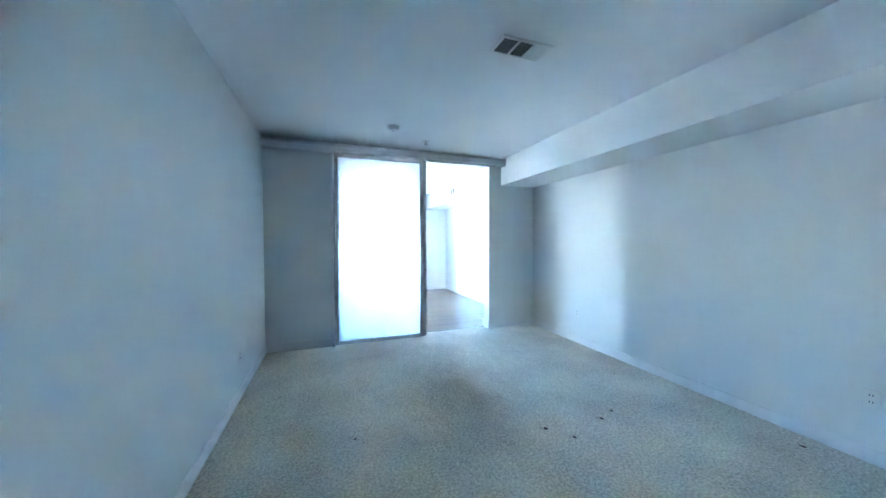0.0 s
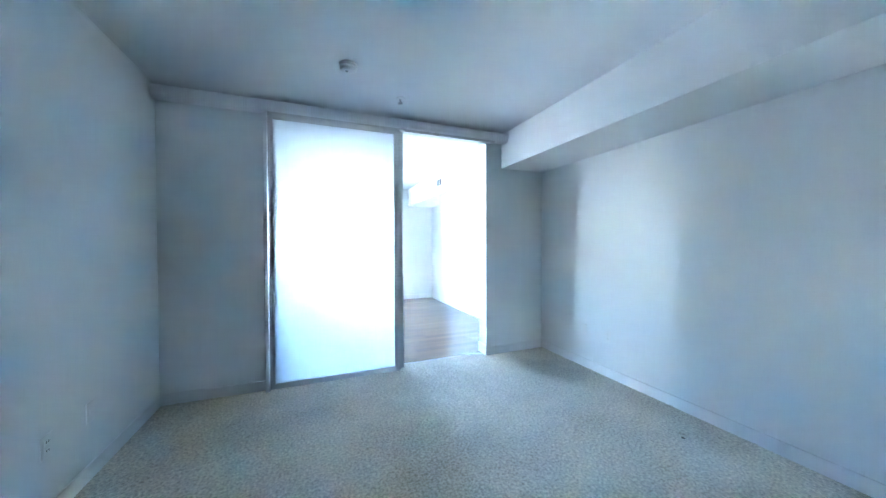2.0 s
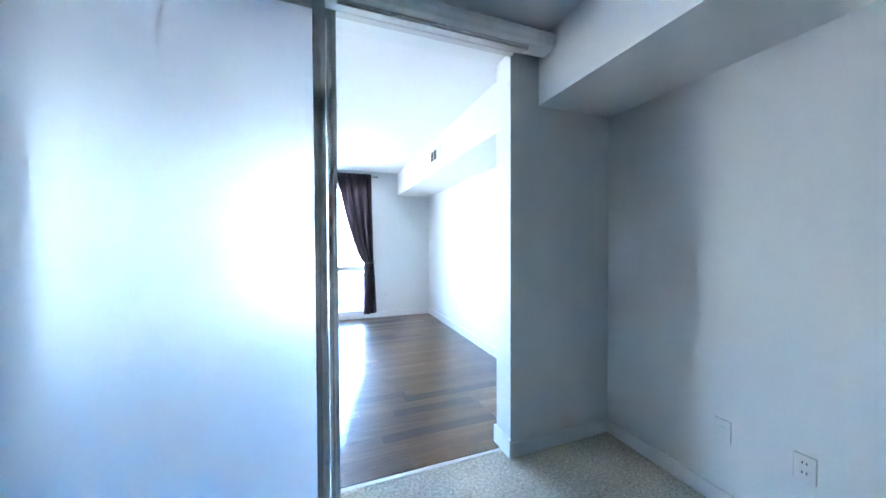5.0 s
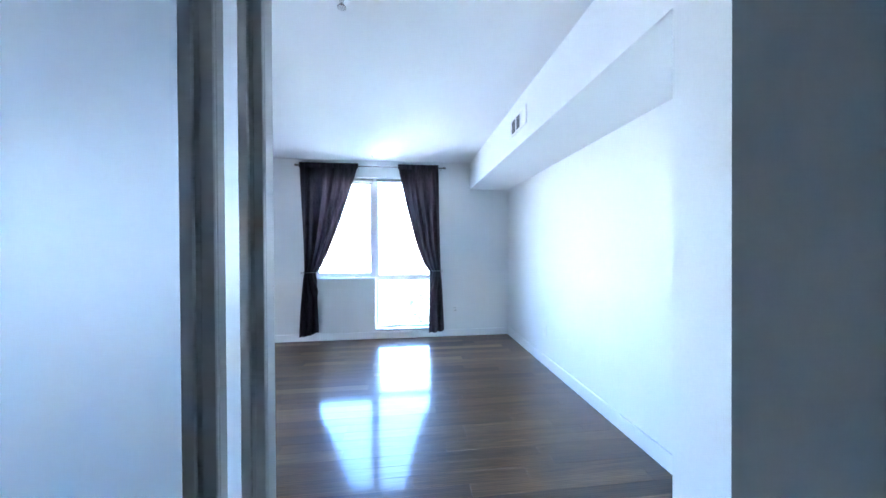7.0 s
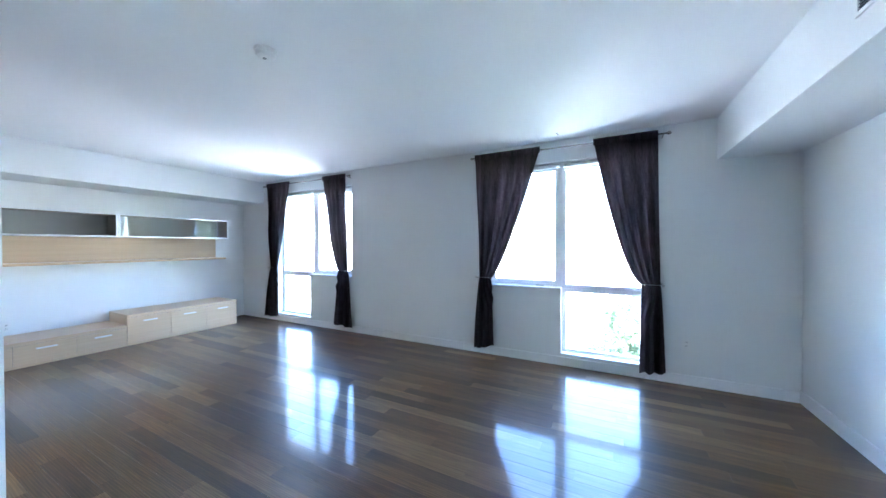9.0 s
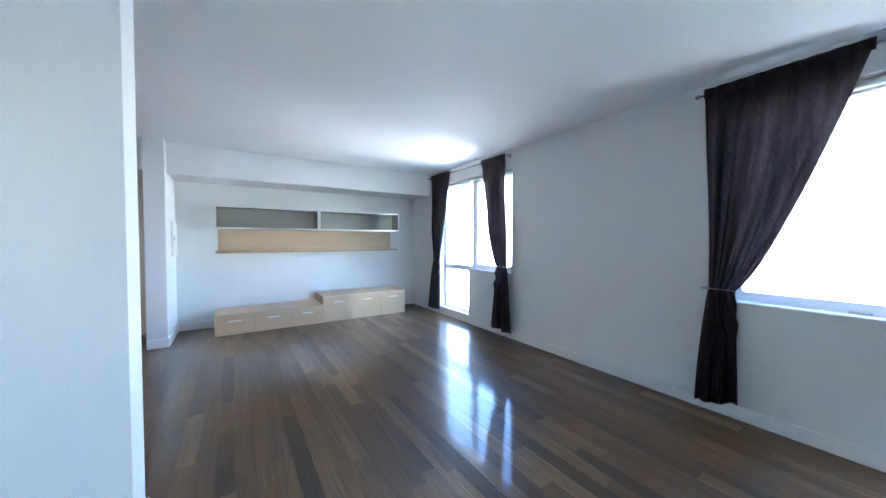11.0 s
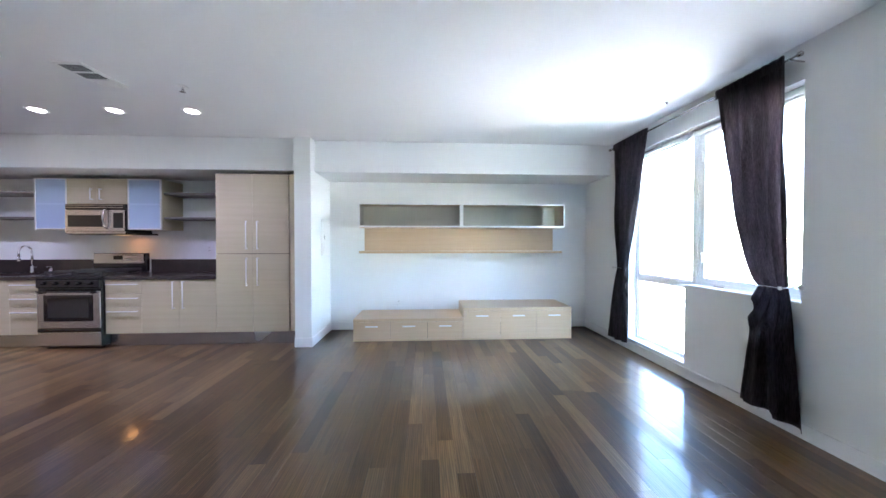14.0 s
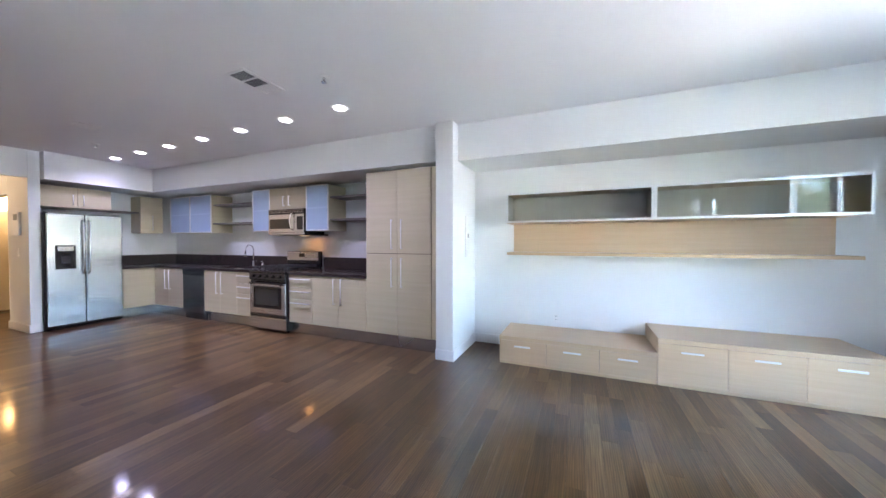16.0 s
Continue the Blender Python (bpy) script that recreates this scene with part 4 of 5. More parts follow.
def microwave():
    y0, y1, z0, z1 = 1.248, 2.028, 1.478, 1.874
    xf = -3.95
    t = thing("microwave_oven", (WEST, (y0 + y1) / 2, z0), "stainless steel over-range microwave oven", "microwave")
    block("body", (XB, y0, z0), (xf - 0.014, y1, z1), M_BLACK, t, 0.002)
    block("vent_grille", (xf - 0.0135, y0 + 0.002, z1 - 0.075), (xf - 0.004, y1 - 0.002, z1 - 0.002), M_BLACK, t, 0.002)
    for i in range(2):
        block("grille_slat", (xf - 0.0038, y0 + 0.004, z1 - 0.052 + i * 0.030), (xf - 0.0005, y1 - 0.03, z1 - 0.044 + i * 0.030), M_STEEL_H, t, 0.001)
    d = block("door", (xf - 0.0135, y0 + 0.002, z0 + 0.025), (xf, y0 + 0.59, z1 - 0.08), M_STEEL_H, t, 0.004, "stainless steel microwave door")
    block("window", (xf + 0.0002, y0 + 0.04, z0 + 0.085), (xf + 0.003, y0 + 0.48, z1 - 0.155), M_DARKGLASS, d, 0.001, "dark glass door window")
    yh = y0 + 0.545
    part("handle", tube([(xf, yh, z0 + 0.06), (xf + 0.03, yh - 0.012, z0 + 0.09), (xf + 0.045, yh - 0.02, (z0 + z1) / 2), (xf + 0.03, yh - 0.012, z1 - 0.09), (xf, yh, z1 - 0.065)], 0.011, 10), M_CHROME, d, "curved chrome handle", True)
    block("control_panel", (xf - 0.0135, y0 + 0.593, z0 + 0.025), (xf - 0.001, y1 - 0.012, z1 - 0.08), M_STEEL_H, t, 0.003)
    block("keypad", (xf - 0.0008, y0 + 0.625, z0 + 0.07), (xf + 0.002, y1 - 0.03, z1 - 0.12), M_BLACK, t, 0.001)
    block("bottom_trim", (xf - 0.0135, y0 + 0.002, z0 - 0.012), (xf - 0.002, y1 - 0.002, z0 + 0.0245), M_STEEL_H, t, 0.002)
    block("bottom_plate", (XB + 0.02, y0 + 0.02, z0 - 0.022), (xf - 0.033, y1 + 0.10, z0 - 0.0005), M_BLACK, t, 0.001)
    block("lamp_lens", (-4.22, y0 + 0.48, z0 - 0.026), (-4.12, y0 + 0.62, z0 - 0.0225), M_WARM, t, 0.001, "lit warm cooktop lamp")


microwave()
ml = bpy.data.lights.new("cooktop_lamp", "AREA")
ml.energy = 0.016
ml.size = 0.10
ml.color = (1.0, 0.42, 0.12)
mlo = new("cooktop_lamp", ml)
mlo.location = (-4.20, 1.86, 1.445)


def dishwasher():
    y0, y1 = -0.543, 0.053
    t = thing("dishwasher", (XB, (y0 + y1) / 2, 0), "stainless steel dishwasher with a black control strip", "dishwasher")
    block("body", (XB + 0.02, y0, 0.10), (XF - 0.03, y1, 0.872), M_BLACK, t)
    block("door_panel", (XF - 0.029, y0 + 0.003, 0.12), (XF + 0.006, y1 - 0.003, 0.775), M_STEEL_D, t, 0.006, "stainless steel door panel", 2)
    block("control_strip", (XF - 0.029, y0 + 0.003, 0.778), (XF + 0.01, y1 - 0.003, 0.87), M_BLACK, t, 0.006, "black control strip", 2)
    block("handle_recess", (XF + 0.0102, y0 + 0.16, 0.795), (XF + 0.014, y1 - 0.16, 0.83), M_DARKGLASS, t, 0.001)
    block("kick_plate", (XF - 0.06, y0 + 0.003, 0.001), (XF - 0.04, y1 - 0.003, 0.118), M_BLACK, t)


dishwasher()


def wall_cab(y0, y1, z0, z1, doors, label, glass=False, handles=False):
    xf = -3.98
    t = thing("wall_cabinet", (WEST, (y0 + y1) / 2, z0), label, "cabinet", "kitchen wall cabinets")
    block("body", (XB, y0, z0), (xf - 0.017, y1, z1), M_KWOOD_X, t)
    n = doors
    for i in range(n):
        a, b = y0 + (y1 - y0) * i / n, y0 + (y1 - y0) * (i + 1) / n
        if glass:
            d = part("door_frame", ring_frame((xf - 0.020, a + 0.001, z0), (xf, b - 0.001, z1), 0.018, 0), M_ALU_L, t, "slim aluminium door frame")
            block("pane", (xf - 0.015, a + 0.017, z0 + 0.016), (xf - 0.006, b - 0.017, z1 - 0.016), M_BLUEGLASS, d, 0, "blue-white frosted glass pane")
            block("inner_shelf", (xf - 0.0058, a + 0.019, (z0 + z1) / 2 - 0.012), (xf - 0.0052, b - 0.019, (z0 + z1) / 2 + 0.012), M_BLUESHELF, d, 0)
        else:
            hy = (y0 + y1) / 2 + (-0.06 if i == 0 else 0.06)
            kitchen_door(t, a, b, z0, z1, (hy, z0 + 0.06, z0 + 0.20) if handles else None, xf)


ZU0, ZU1 = 1.527, 2.225
wall_cab(0.826, 1.244, ZU0, ZU1, 1, "wall cabinet with a blue frosted glass door", True)
wall_cab(1.246, 2.030, 1.878, ZU1, 2, "small pale-wood cabinet above the microwave", False, True)
wall_cab(2.032, 2.476, ZU0, ZU1, 1, "wall cabinet with a blue frosted glass door beside microwave", True)
wall_cab(-1.53, -0.275, ZU0, ZU1, 2, "corner wall cabinet with two blue frosted glass doors", True)


def open_shelves(y0, y1, label):
    for z in (1.69, 2.03):
        s = tagged(part("kitchen_shelf", box((XB, y0 + 0.001, z - 0.0125), (-4.02, y1 - 0.001, z + 0.0125), 0.002), M_SHELF), label, "shelf", "open kitchen shelves")


open_shelves(2.477, 3.398, "dark grey open shelf between cabinet and pantry")
open_shelves(-0.274, 0.825, "dark grey open shelf between glass cabinets")


def return_uppers():
    t = thing("wall_cabinet", (-3.8, -2.12, ZU0), "narrow pale-wood wall cabinet in the kitchen corner", "cabinet", "kitchen wall cabinets")
    block("body", (-3.978, -2.118, ZU0), (-3.62, -1.80, ZU1), M_KWOOD_X, t)
    d = block("door", (-3.978, -1.799, ZU0), (-3.622, -1.78, ZU1), M_KWOOD_X, t, 0.0015)
    bar_handle(d, (-3.80, -1.78, 1.60), (-3.80, -1.78, 1.86), (0, 1, 0), 0.006, 0.03)
    f = thing("fridge_cabinet", (-2.75, -2.12, 1.9), "pale-wood cabinet above the fridge with two doors", "cabinet", "kitchen wall cabinets")
    block("body", (-3.11, -2.118, 1.90), (-2.302, -1.56, ZU1), M_KWOOD_X, f)
    for a, b, s in ((-3.11, -2.707, -1), (-2.705, -2.302, 1)):
        d = block("door", (a + 0.001, -1.559, 1.90), (b - 0.001, -1.54, ZU1), M_KWOOD_X, f, 0.0015)
        bar_handle(d, (-2.706 + s * 0.06, -1.54, 1.95), (-2.706 + s * 0.06, -1.54, 2.10), (0, 1, 0), 0.006, 0.03)
    tagged(part("kitchen_shelf", box((-3.615, -2.118, 1.90), (-3.115, -1.80, 1.925), 0.002), M_SHELF), "grey open shelf beside the fridge cabinet", "shelf", "open kitchen shelves")


return_uppers()


def fridge():
    x0, x1, yf = -3.195, -2.295, -1.40
    t = thing("fridge", ((x0 + x1) / 2, -1.75, 0), "stainless steel side-by-side fridge with a black dispenser", "fridge")
    block("body", (x0 + 0.004, -2.10, 0.03), (x1 - 0.001, yf - 0.040, 1.80), M_BLACK, t, 0.004)
    xs = -2.735
    for a, b in ((x0 + 0.004, xs - 0.004), (xs + 0.004, x1 - 0.026)):
        d = block("door", (a, yf - 0.038, 0.06), (b, yf, 1.785), M_BRUSHED, t, 0.012, "brushed stainless steel fridge door", 3)
        hx = xs - 0.035 if b < xs else xs + 0.035
        part("handle", tube([(hx, yf, 0.84), (hx, yf + 0.045, 0.88), (hx, yf + 0.058, 1.25), (hx, yf + 0.045, 1.66), (hx, yf, 1.70)], 0.013, 12), M_STEEL, d, "long vertical steel handle", True)
        if a > xs:
            s = block("dispenser", (-2.625, yf + 0.0005, 0.93), (-2.405, yf + 0.008, 1.30), M_BLACK, d, 0.004, "black water and ice dispenser")
            block("display", (-2.60, yf + 0.0085, 1.21), (-2.43, yf + 0.013, 1.28), M_STEEL, s, 0.002)
            block("nozzle", (-2.55, yf + 0.0085, 1.165), (-2.48, yf + 0.028, 1.20), M_DARKGLASS, s, 0.004)
            block("paddle", (-2.565, yf + 0.0085, 1.02), (-2.465, yf + 0.016, 1.14), M_OVENIN, s, 0.003)
            block("tray", (-2.60, yf + 0.0085, 0.95), (-2.43, yf + 0.03, 0.965), M_DARKGLASS, s, 0.002)
    block("kick_grille", (x0 + 0.01, yf - 0.05, 0.012), (x1 - 0.01, yf - 0.02, 0.058), M_BLACK, t, 0.003)
    for q in (x0 + 0.05, x1 - 0.05):
        part("foot", tube([(q, yf - 0.06, 0.0), (q, yf - 0.06, 0.031)], 0.02, 12), M_BLACK, t)
    for q in (x0 + 0.05, x1 - 0.05):
        block("hinge_cap", (q - 0.03, yf - 0.14, 1.8005), (q + 0.03, yf - 0.075, 1.815), M_BLACK, t, 0.004)


fridge()


# ---- ceiling fixtures ----
def downlight(x, y):
    t = thing("recessed_light", (x, y, CEIL), "lit recessed ceiling downlight with a white ring", "ceiling light", "kitchen downlights")
    part("trim_ring", lathe((x, y, CEIL - 0.006), [(0.086, 0.006), (0.084, 0.001), (0.066, 0.0), (0.060, 0.003), (0.060, 0.0055)], 2, 32), M_PLASTIC, t, "", True)
    part("lens", lathe((x, y, CEIL - 0.0085), [(0.056, 0.0), (0.056, 0.002)], 2, 32), M_LAMP, t, "glowing white lens")
    sp = bpy.data.lights.new("downlight_beam", "SPOT")
    sp.energy = 1.6
    sp.color = (0.70, 0.64, 1.0)
    sp.spot_size = radians(146)
    sp.spot_blend = 1.0
    sp.shadow_soft_size = 0.05
    new("downlight_beam", sp).location = (x, y, CEIL - 0.02)


for i in range(7):
    downlight(-2.80 - 0.022 * i, 3.72 - 0.775 * i)


def vent(center, along, across, out, label, dark=(True, True, False)):
    """A three-bay register: along and across are its half sizes as vectors, out its facing."""
    c, u, w, n = Vector(center), Vector(along), Vector(across), Vector(out)
    t = thing("air_vent", center, label, "vent", "air vents")

    def slab(u0, u1, w0, w1, d0, d1):
        bm = bmesh.new()
        ps = [c + u * (a) + w * (b) + n * d for d in (d0, d1) for b in (w0, w1) for a in (u0, u1)]
        lo = [min(p[i] for p in ps) for i in range(3)]
        hi = [max(p[i] for p in ps) for i in range(3)]
        return add_box(bm, lo, hi)

    part("shade_sheet", slab(-0.9, 0.9, -0.8, 0.8, 0.0005, 0.002), M_DUCT, t)
    bm = bmesh.new()
    for a in ((-1, 1, -1, -0.78), (-1, 1, 0.78, 1), (-1, -0.9, -0.78, 0.78), (0.9, 1, -0.78, 0.78), (-0.34, -0.26, -0.78, 0.78), (0.26, 0.34, -0.78, 0.78)):
        b2 = slab(*a, 0.0005, 0.010)
        me = bpy.data.meshes.new("tmp")
        b2.to_mesh(me)
        b2.free()
        bm.from_mesh(me)
        bpy.data.meshes.remove(me)
    part("frame", bm, M_PLASTIC, t)
    for bay, (a, b) in enumerate(((-0.9, -0.34), (-0.26, 0.26), (0.34, 0.9))):
        for i in range(9):
            q = -0.74 + i * 0.175
            width = 0.045 if dark[bay] else 0.155
            part("louver", slab(a, b, q, q + width, 0.003, 0.007), M_LOUVER if dark[bay] else M_PLASTIC, t)


vent((2.0, 1.745, CEIL), (0.19, 0, 0), (0, 0.10, 0), (0, 0, -1), "white ceiling air register with dark louvers")
vent((-2.11, 3.42, CEIL), (-0.195, 0, 0), (0, 0.115, 0), (0, 0, -1), "white ceiling air register in the kitchen")
vent((3.372, 6.49, 2.495), (0, -0.19, 0), (0, 0, 0.078), (-1, 0, 0), "white air register on the soffit")
vent((-2.05, 0.65, CEIL), (0.10, 0, 0), (0, 0.10, 0), (0, 0, -1), "small flat white ceiling register", (False, False, False))


for hx, hy in ((1.90, 8.43), (-2.34, 8.45)):
    hk = thing("ceiling_hook", (hx, hy, CEIL), "small dark metal hook in the ceiling by the window", "hook", "ceiling hooks")
    part("plate", lathe((hx, hy, CEIL - 0.004), [(0.012, 0.0), (0.014, 0.0038)], 2, 12), M_LOUVER, hk)
    part("hook", tube([(hx, hy, CEIL - 0.004), (hx, hy, CEIL - 0.016), (hx + 0.012, hy, CEIL - 0.022), (hx + 0.016, hy, CEIL - 0.012)], 0.003, 6), M_SLOT, hk)


def smoke_detector(x, y):
    t = thing("smoke_detector", (x, y, CEIL), "round white smoke detector on the ceiling", "smoke detector", "smoke detectors")
    part("base", lathe((x, y, CEIL - 0.018), [(0.064, 0.0), (0.068, 0.004), (0.068, 0.0175)], 2, 32), M_PLASTIC, t, "", False)
    part("cap", lathe((x, y, CEIL - 0.048), [(0.030, 0.0), (0.050, 0.004), (0.060, 0.016), (0.060, 0.0295)], 2, 32), M_PLASTIC, t, "", False)
    part("button", lathe((x - 0.01, y, CEIL - 0.051), [(0.010, 0.0), (0.012, 0.0029)], 2, 16), M_LOUVER, t)


smoke_detector(1.47, 3.50)
smoke_detector(0.45, 5.95)


def sprinkler(x, y):
    t = thing("fire_sprinkler", (x, y, CEIL), "small chrome fire sprinkler head on the ceiling", "sprinkler", "fire sprinklers")
    part("escutcheon", lathe((x, y, CEIL - 0.008), [(0.034, 0.0), (0.042, 0.004), (0.043, 0.0078)], 2, 24), M_PLASTIC, t, "", True)
    part("stem", tube([(x, y, CEIL - 0.0085), (x, y, CEIL - 0.030)], 0.012, 12), M_CHROME, t, "", True)
    part("deflector", lathe((x, y, CEIL - 0.046), [(0.022, 0.0), (0.024, 0.001), (0.022, 0.003)], 2, 18), M_CHROME, t)
    for s in (-1, 1):
        part("arm", tube([(x + s * 0.010, y, CEIL - 0.029), (x + s * 0.014, y, CEIL - 0.036), (x + s * 0.006, y, CEIL - 0.0432)], 0.003, 6), M_CHROME, t)


for q in ((1.97, 3.90), (2.045, 5.48), (-2.27, 4.01), (-2.44, -0.2)):
    sprinkler(*q)


# ---- outlets, switches, panels ----
def outlet(pos, out, sockets=True, label="white wall outlet plate"):
    p, n = Vector(pos), Vector(out)
    u = Vector((-n.y, n.x, 0))
    t = thing("wall_outlet", pos, label, "outlet", "wall plates")

    def plate(name, du, z0, z1, d0, d1, m, bev, c=0.0):
        a, b = p + u * (c - du) + n * d0, p + u * (c + du) + n * d1
        return block(name, (a.x, a.y, p.z + z0), (b.x, b.y, p.z + z1), m, t, bev)

    plate("cover", 0.036, -0.058, 0.058, 0.0003, 0.006, M_PLASTIC, 0.002)
    if sockets:
        for z in (-0.03, 0.012):
            plate("socket", 0.017, z - 0.004, z + 0.024, 0.0062, 0.008, M_PLASTIC, 0.001)
            for c in (-0.007, 0.007):
                plate("slot", 0.002, z + 0.006, z + 0.017, 0.0081, 0.0088, M_SLOT, 0, c)
    else:
        plate("insert", 0.012, -0.02, 0.02, 0.0062, 0.008, M_PLASTIC, 0.001)


for y, s in ((3.39, True), (3.695, False), (0.835, True), (0.74, False), (7.317, True)):
    outlet((EAST, y, 0.41), (-1, 0, 0), s)
outlet((0.0, 3.14, 0.38), (1, 0, 0))
outlet((0.0, 3.47, 0.39), (1, 0, 0), False)
outlet((WEST, 5.36, 0.41), (1, 0, 0), False)
outlet((WEST, 5.70, 0.41), (1, 0, 0))
outlet((3.13, NORTH, 0.42), (0, -1, 0))
outlet((WEST, 2.85, 1.25), (1, 0, 0))
outlet((-2.18, -1.90, 1.19), (1, 0, 0), False, "white light switch plate in the hall")

e = thing("electric_panel", (-4.1, 4.653, 1.16), "white metal electrical panel door on the pier", "electrical panel")
block("frame", (-4.27, 4.6535, 1.165), (-3.95, 4.672, 1.675), M_PLASTIC, e, 0.002)
ed = block("door", (-4.25, 4.6725, 1.185), (-3.97, 4.684, 1.655), M_PLASTIC, e, 0.002)
block("latch", (-3.995, 4.6845, 1.40), (-3.98, 4.690, 1.45), M_LOUVER, ed, 0.001)
h = thing("intercom", (-2.18, -1.86, 1.45), "white wall intercom beside the hall door", "intercom")
block("case", (-2.1795, -1.97, 1.45), (-2.15, -1.75, 1.80), M_PLASTIC, h, 0.006)
block("speaker_grille", (-2.1495, -1.93, 1.68), (-2.147, -1.79, 1.77), M_LOUVER, h, 0.001)
# warm lamp in the room beyond the hall
w = thing("hall_lamp", (-2.9, -3.3, 2.0), "lit warm wall lamp in the room beyond", "lamp")
part("shade", lathe((-2.7, -4.50, 1.98), [(0.06, 0), (0.09, 0.02), (0.09, 0.25), (0.06, 0.27)], 2, 20), M_SHADE, w, "glowing warm shade", True)
part("bracket", tube([(-2.7, -4.6, 1.96), (-2.7, -4.50, 1.985)], 0.012, 8), M_CHROME, w)
hl = bpy.data.lights.new("hall_glow", "POINT")
hl.energy = 0.35
hl.color = (1.0, 0.50, 0.17)
hl.shadow_soft_size = 0.1
hlo = new("hall_glow", hl)
hlo.location = (-2.7, -4.30, 2.1)
# unseen flush lamp added on the hall ceiling to warm the hall wall
hc = thing("unseen_hall_light", (-1.25, -3.4, CEIL), "unseen lit flush lamp added on the hall ceiling", "ceiling light")
part("base", lathe((-1.25, -3.4, CEIL - 0.02), [(0.13, 0.0), (0.14, 0.004), (0.14, 0.0195)], 2, 28), M_PLASTIC, hc)
part("shade", lathe((-1.25, -3.4, CEIL - 0.085), [(0.05, 0.0), (0.10, 0.012), (0.125, 0.04), (0.128, 0.0645)], 2, 28), M_SHADE, hc, "glowing warm glass shade of the added hall lamp", True)
hg = bpy.data.lights.new("unseen_hall_glow", "POINT")
hg.energy = 0.9
hg.color = (1.0, 0.66, 0.36)
hg.shadow_soft_size = 0.08
new("unseen_hall_glow", hg).location = (-1.25, -3.4, CEIL - 0.20)


# ---- outside ----
bm = bmesh.new()
vs = [bm.verts.new(p) for p in ((-400, -400, -5.5), (400, -400, -5.5), (400, 900, -5.5), (-400, 900, -5.5))]
bm.faces.new(vs)
tagged(part("ground", bm, M_GROUND), "pale sunlit concrete yard far below the windows", "ground", kind="structure")


def tree(x, y, height, spread, seed):
    rng = random.Random(seed)
    z0 = -5.5
    t = thing("tree", (x, y, z0), "leafy green tree outside the window", "tree", "trees outside")
    part("trunk", tube([(x, y, z0), (x + 0.08, y, z0 + 1.2), (x, y + 0.1, z0 + height * 0.5), (x + 0.1, y, z0 + height * 0.8)], [0.16, 0.13, 0.09, 0.03], 10), M_BARK, t, "", True)
    for i in range(7):
        a = i * 0.9 + rng.random()
        zz = z0 + height * (0.35 + 0.06 * i)
        r = spread * (0.5 + 0.3 * rng.random())
        part("limb", tube([(x, y, zz), (x + 0.5 * r * math.cos(a), y + 0.5 * r * math.sin(a), zz + 0.5), (x + r * math.cos(a), y + r * math.sin(a), zz + 0.9)], [0.06, 0.04, 0.015], 7), M_BARK, t, "", True)
    verts, faces = [], []
    centres = []
    for i in range(40):
        a, r = rng.uniform(0, 6.28), spread * math.sqrt(rng.random())
        zz = z0 + height * (0.45 + 0.55 * rng.random() * (1 - 0.35 * r / spread))
        centres.append((x + r * math.cos(a), y + r * math.sin(a), zz, rng.uniform(0.3, 0.6)))
    for cx, cy, cz, cr in centres:
        for i in range(560):
            d = Vector((rng.gauss(0, 1), rng.gauss(0, 1), rng.gauss(0, 0.8)))
            p = Vector((cx, cy, cz)) + d * cr * 0.55
            u = Vector((rng.gauss(0, 1), rng.gauss(0, 1), rng.gauss(0, 1))).normalized()
            w2 = u.cross(Vector((rng.gauss(0, 1), rng.gauss(0, 1), rng.gauss(0, 1)))).normalized()
            s = rng.uniform(0.04, 0.08)
            k = len(verts)
            verts += [p - u * s, p + w2 * s * 0.45, p + u * s, p - w2 * s * 0.45]
            faces.append((k, k + 1, k + 2, k + 3))
    me = bpy.data.meshes.new("crown")
    me.from_pydata([tuple(v) for v in verts], [], faces)
    me.materials.append(M_LEAF)
    ob = new("crown", me)
    ob.location = (-x, -y, -z0)
    ob.parent = t


tree(3.6, 14.0, 6.7, 1.3, 3)
tree(1.0, 12.4, 3.6, 1.5, 5)
tree(5.6, 13.0, 4.9, 1.8, 6)
tree(0.6, 15.0, 5.0, 1.9, 9)
tree(8.5, 13.5, 11.5, 2.4, 12)
tree(12.0, 15.5, 12.5, 2.6, 13)
tree(16.0, 17.5, 13.0, 2.8, 14)
tree(-9.5, 18.0, 6.0, 2.2, 8)


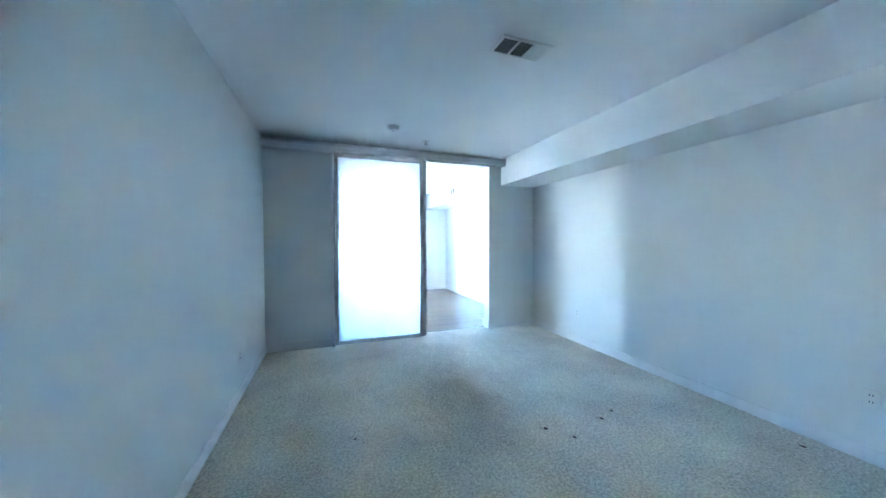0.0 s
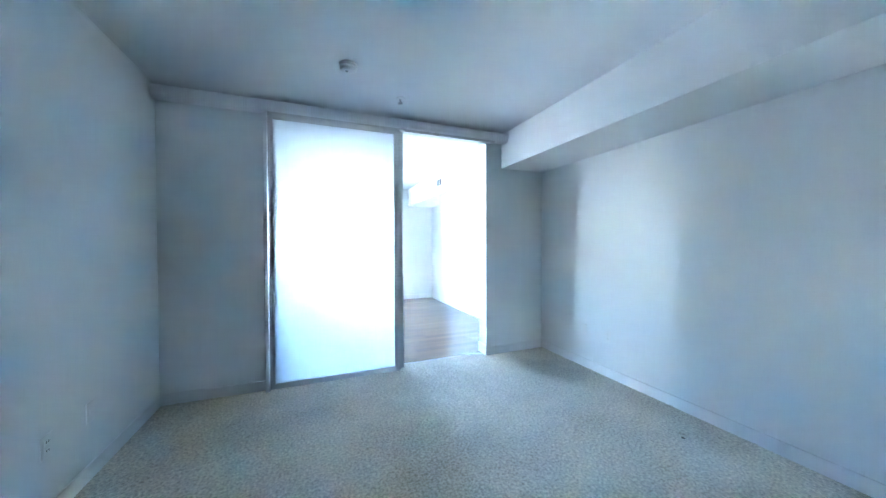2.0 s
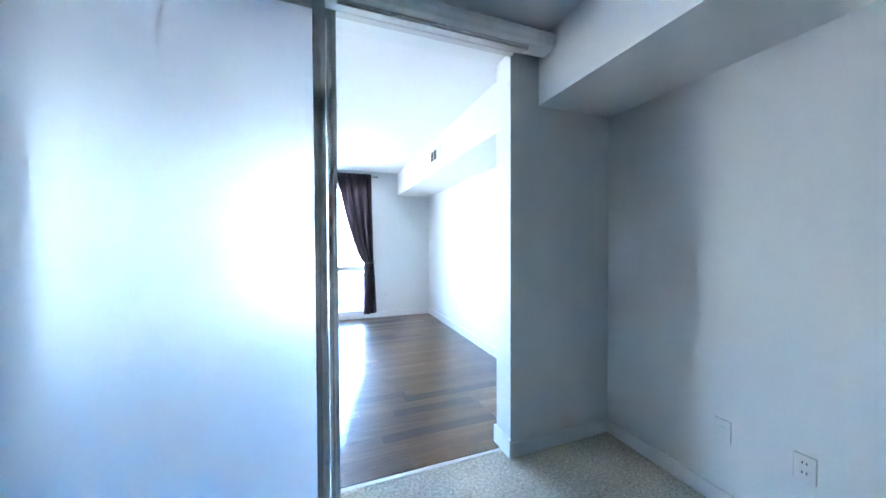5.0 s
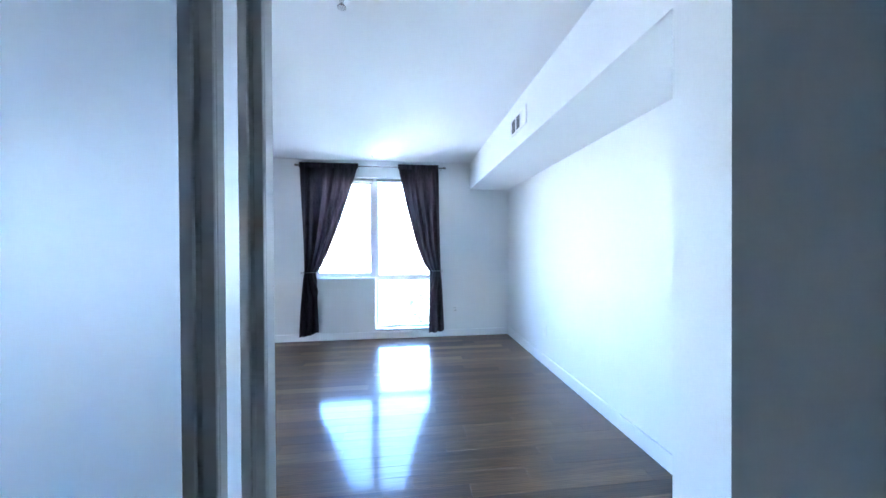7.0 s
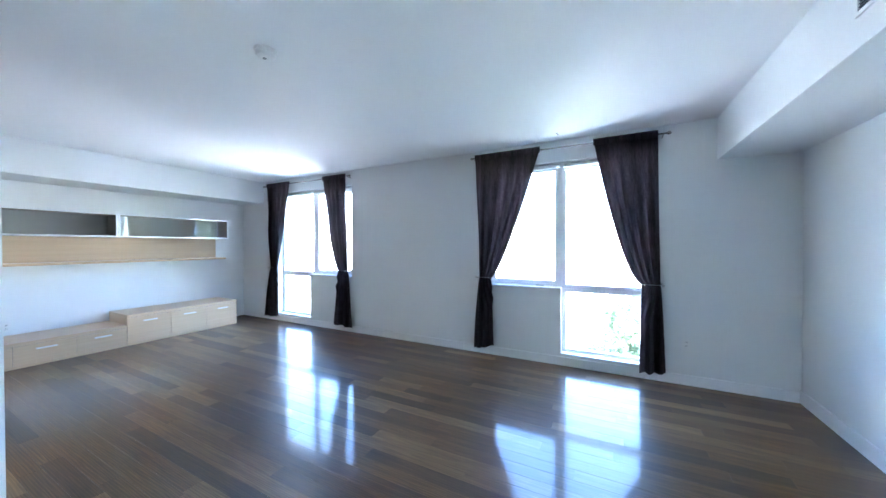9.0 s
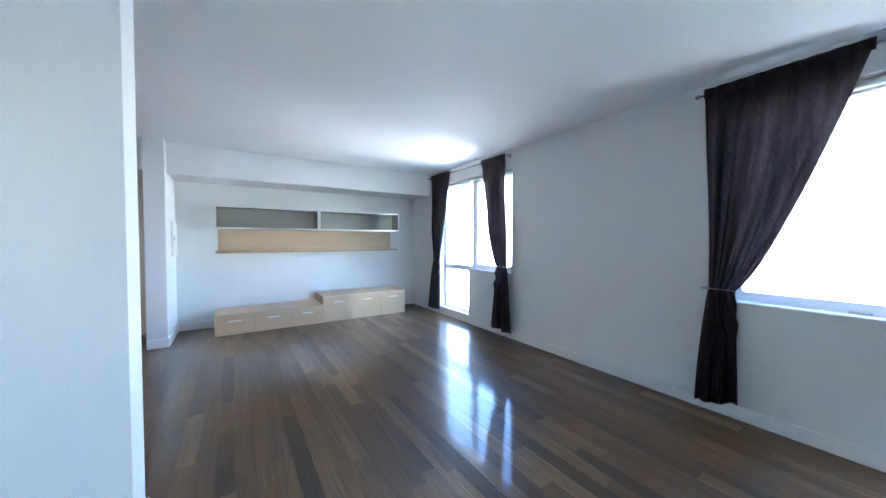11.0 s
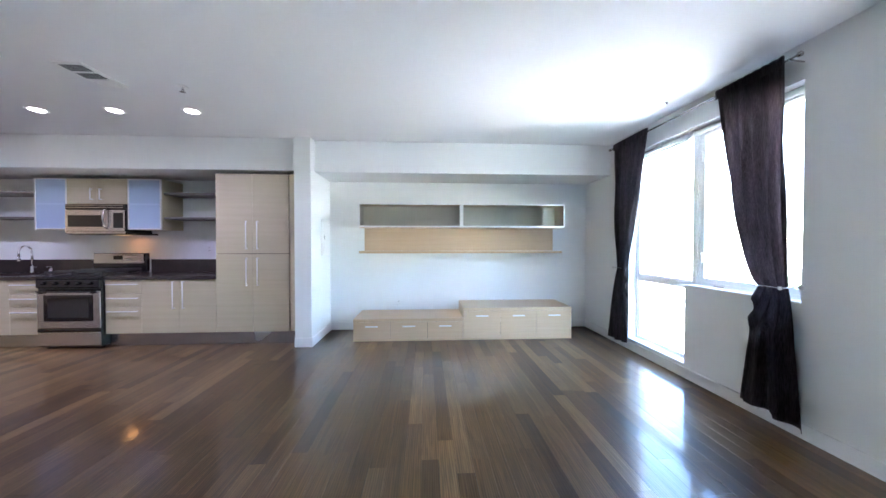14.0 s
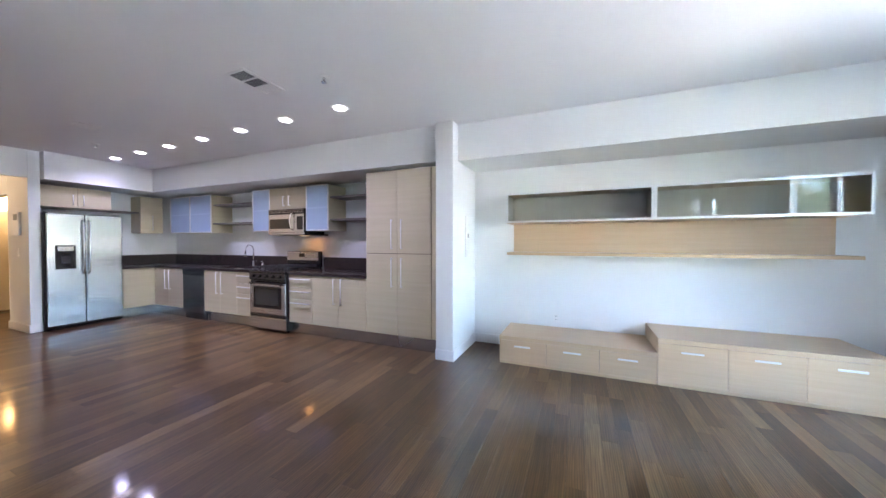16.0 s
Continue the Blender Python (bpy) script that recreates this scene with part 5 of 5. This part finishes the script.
# ---- floor boards ----
def floor_boards():
    """Strip floor laid along x; the boards nearest the walk are objects, the rest one joined part."""
    rng = random.Random(11)
    width, gap, thick = 0.104, 0.0006, 0.018
    floor = tagged(new("floor"), "dark stained oak strip floor with a glossy lacquer", "floor", kind="structure")
    meshes = {}

    def board_mesh(length):
        if length not in meshes:
            bm = box((-length / 2, -width / 2 + gap / 2, -thick), (length / 2, width / 2 - gap / 2, 0.0))
            top = [ed for ed in bm.edges if all(v.co.z > -0.001 for v in ed.verts)]
            bmesh.ops.bevel(bm, geom=top, offset=0.0006, segments=1, affect="EDGES")
            bmesh.ops.recalc_face_normals(bm, faces=bm.faces)
            me = bpy.data.meshes.new("board")
            bm.to_mesh(me)
            bm.free()
            me.materials.append(M_BOARD)
            meshes[length] = me
        return meshes[length]

    far = bmesh.new()
    single = 0
    rows = int((NORTH - (-4.6)) / width) + 1
    for r in range(rows):
        y = NORTH - width * (r + 0.5)
        if y + width / 2 > NORTH:
            continue
        # the strip's reach: the living room is full width, the kitchen stops at the bedroom wall
        if y > 4.995:
            spans = [(WEST, EAST)]
        elif y > 4.53 + width / 2:
            spans = [(WEST, -0.2), (0.0, EAST)]
        else:
            spans = [(WEST, -0.2)]
        for a, b in spans:
            x = a - rng.uniform(0, 0.8)
            while x < b:
                length = rng.choice((0.5, 0.7, 0.9, 1.1, 1.3, 1.6))
                x0, x1 = max(x, a), min(x + length, b)
                x += length
                if x1 - x0 < 0.03:
                    continue
                whole = abs(x1 - x0 - length) < 1e-6
                near = y > 5.0 and -3.6 < (x0 + x1) / 2 < 3.0
                if whole and near and single < 300:
                    ob = new("board", board_mesh(length))
                    ob.location = ((x0 + x1) / 2, y, rng.uniform(-0.0006, 0.0))
                    ob.parent = floor
                    single += 1
                else:
                    dz = rng.uniform(-0.0006, 0.0)
                    add_box(far, (x0 + 0.0006, y - width / 2 + gap / 2, -thick), (x1 - 0.0006, y + width / 2 - gap / 2, dz))
    me = bpy.data.meshes.new("boards_beyond")
    bmesh.ops.recalc_face_normals(far, faces=far.faces)
    far.to_mesh(me)
    far.free()
    me.materials.append(M_BOARD_I)
    ob = new("boards_beyond", me)
    ob.parent = floor
    tagged(ob, kind="stuff")


floor_boards()
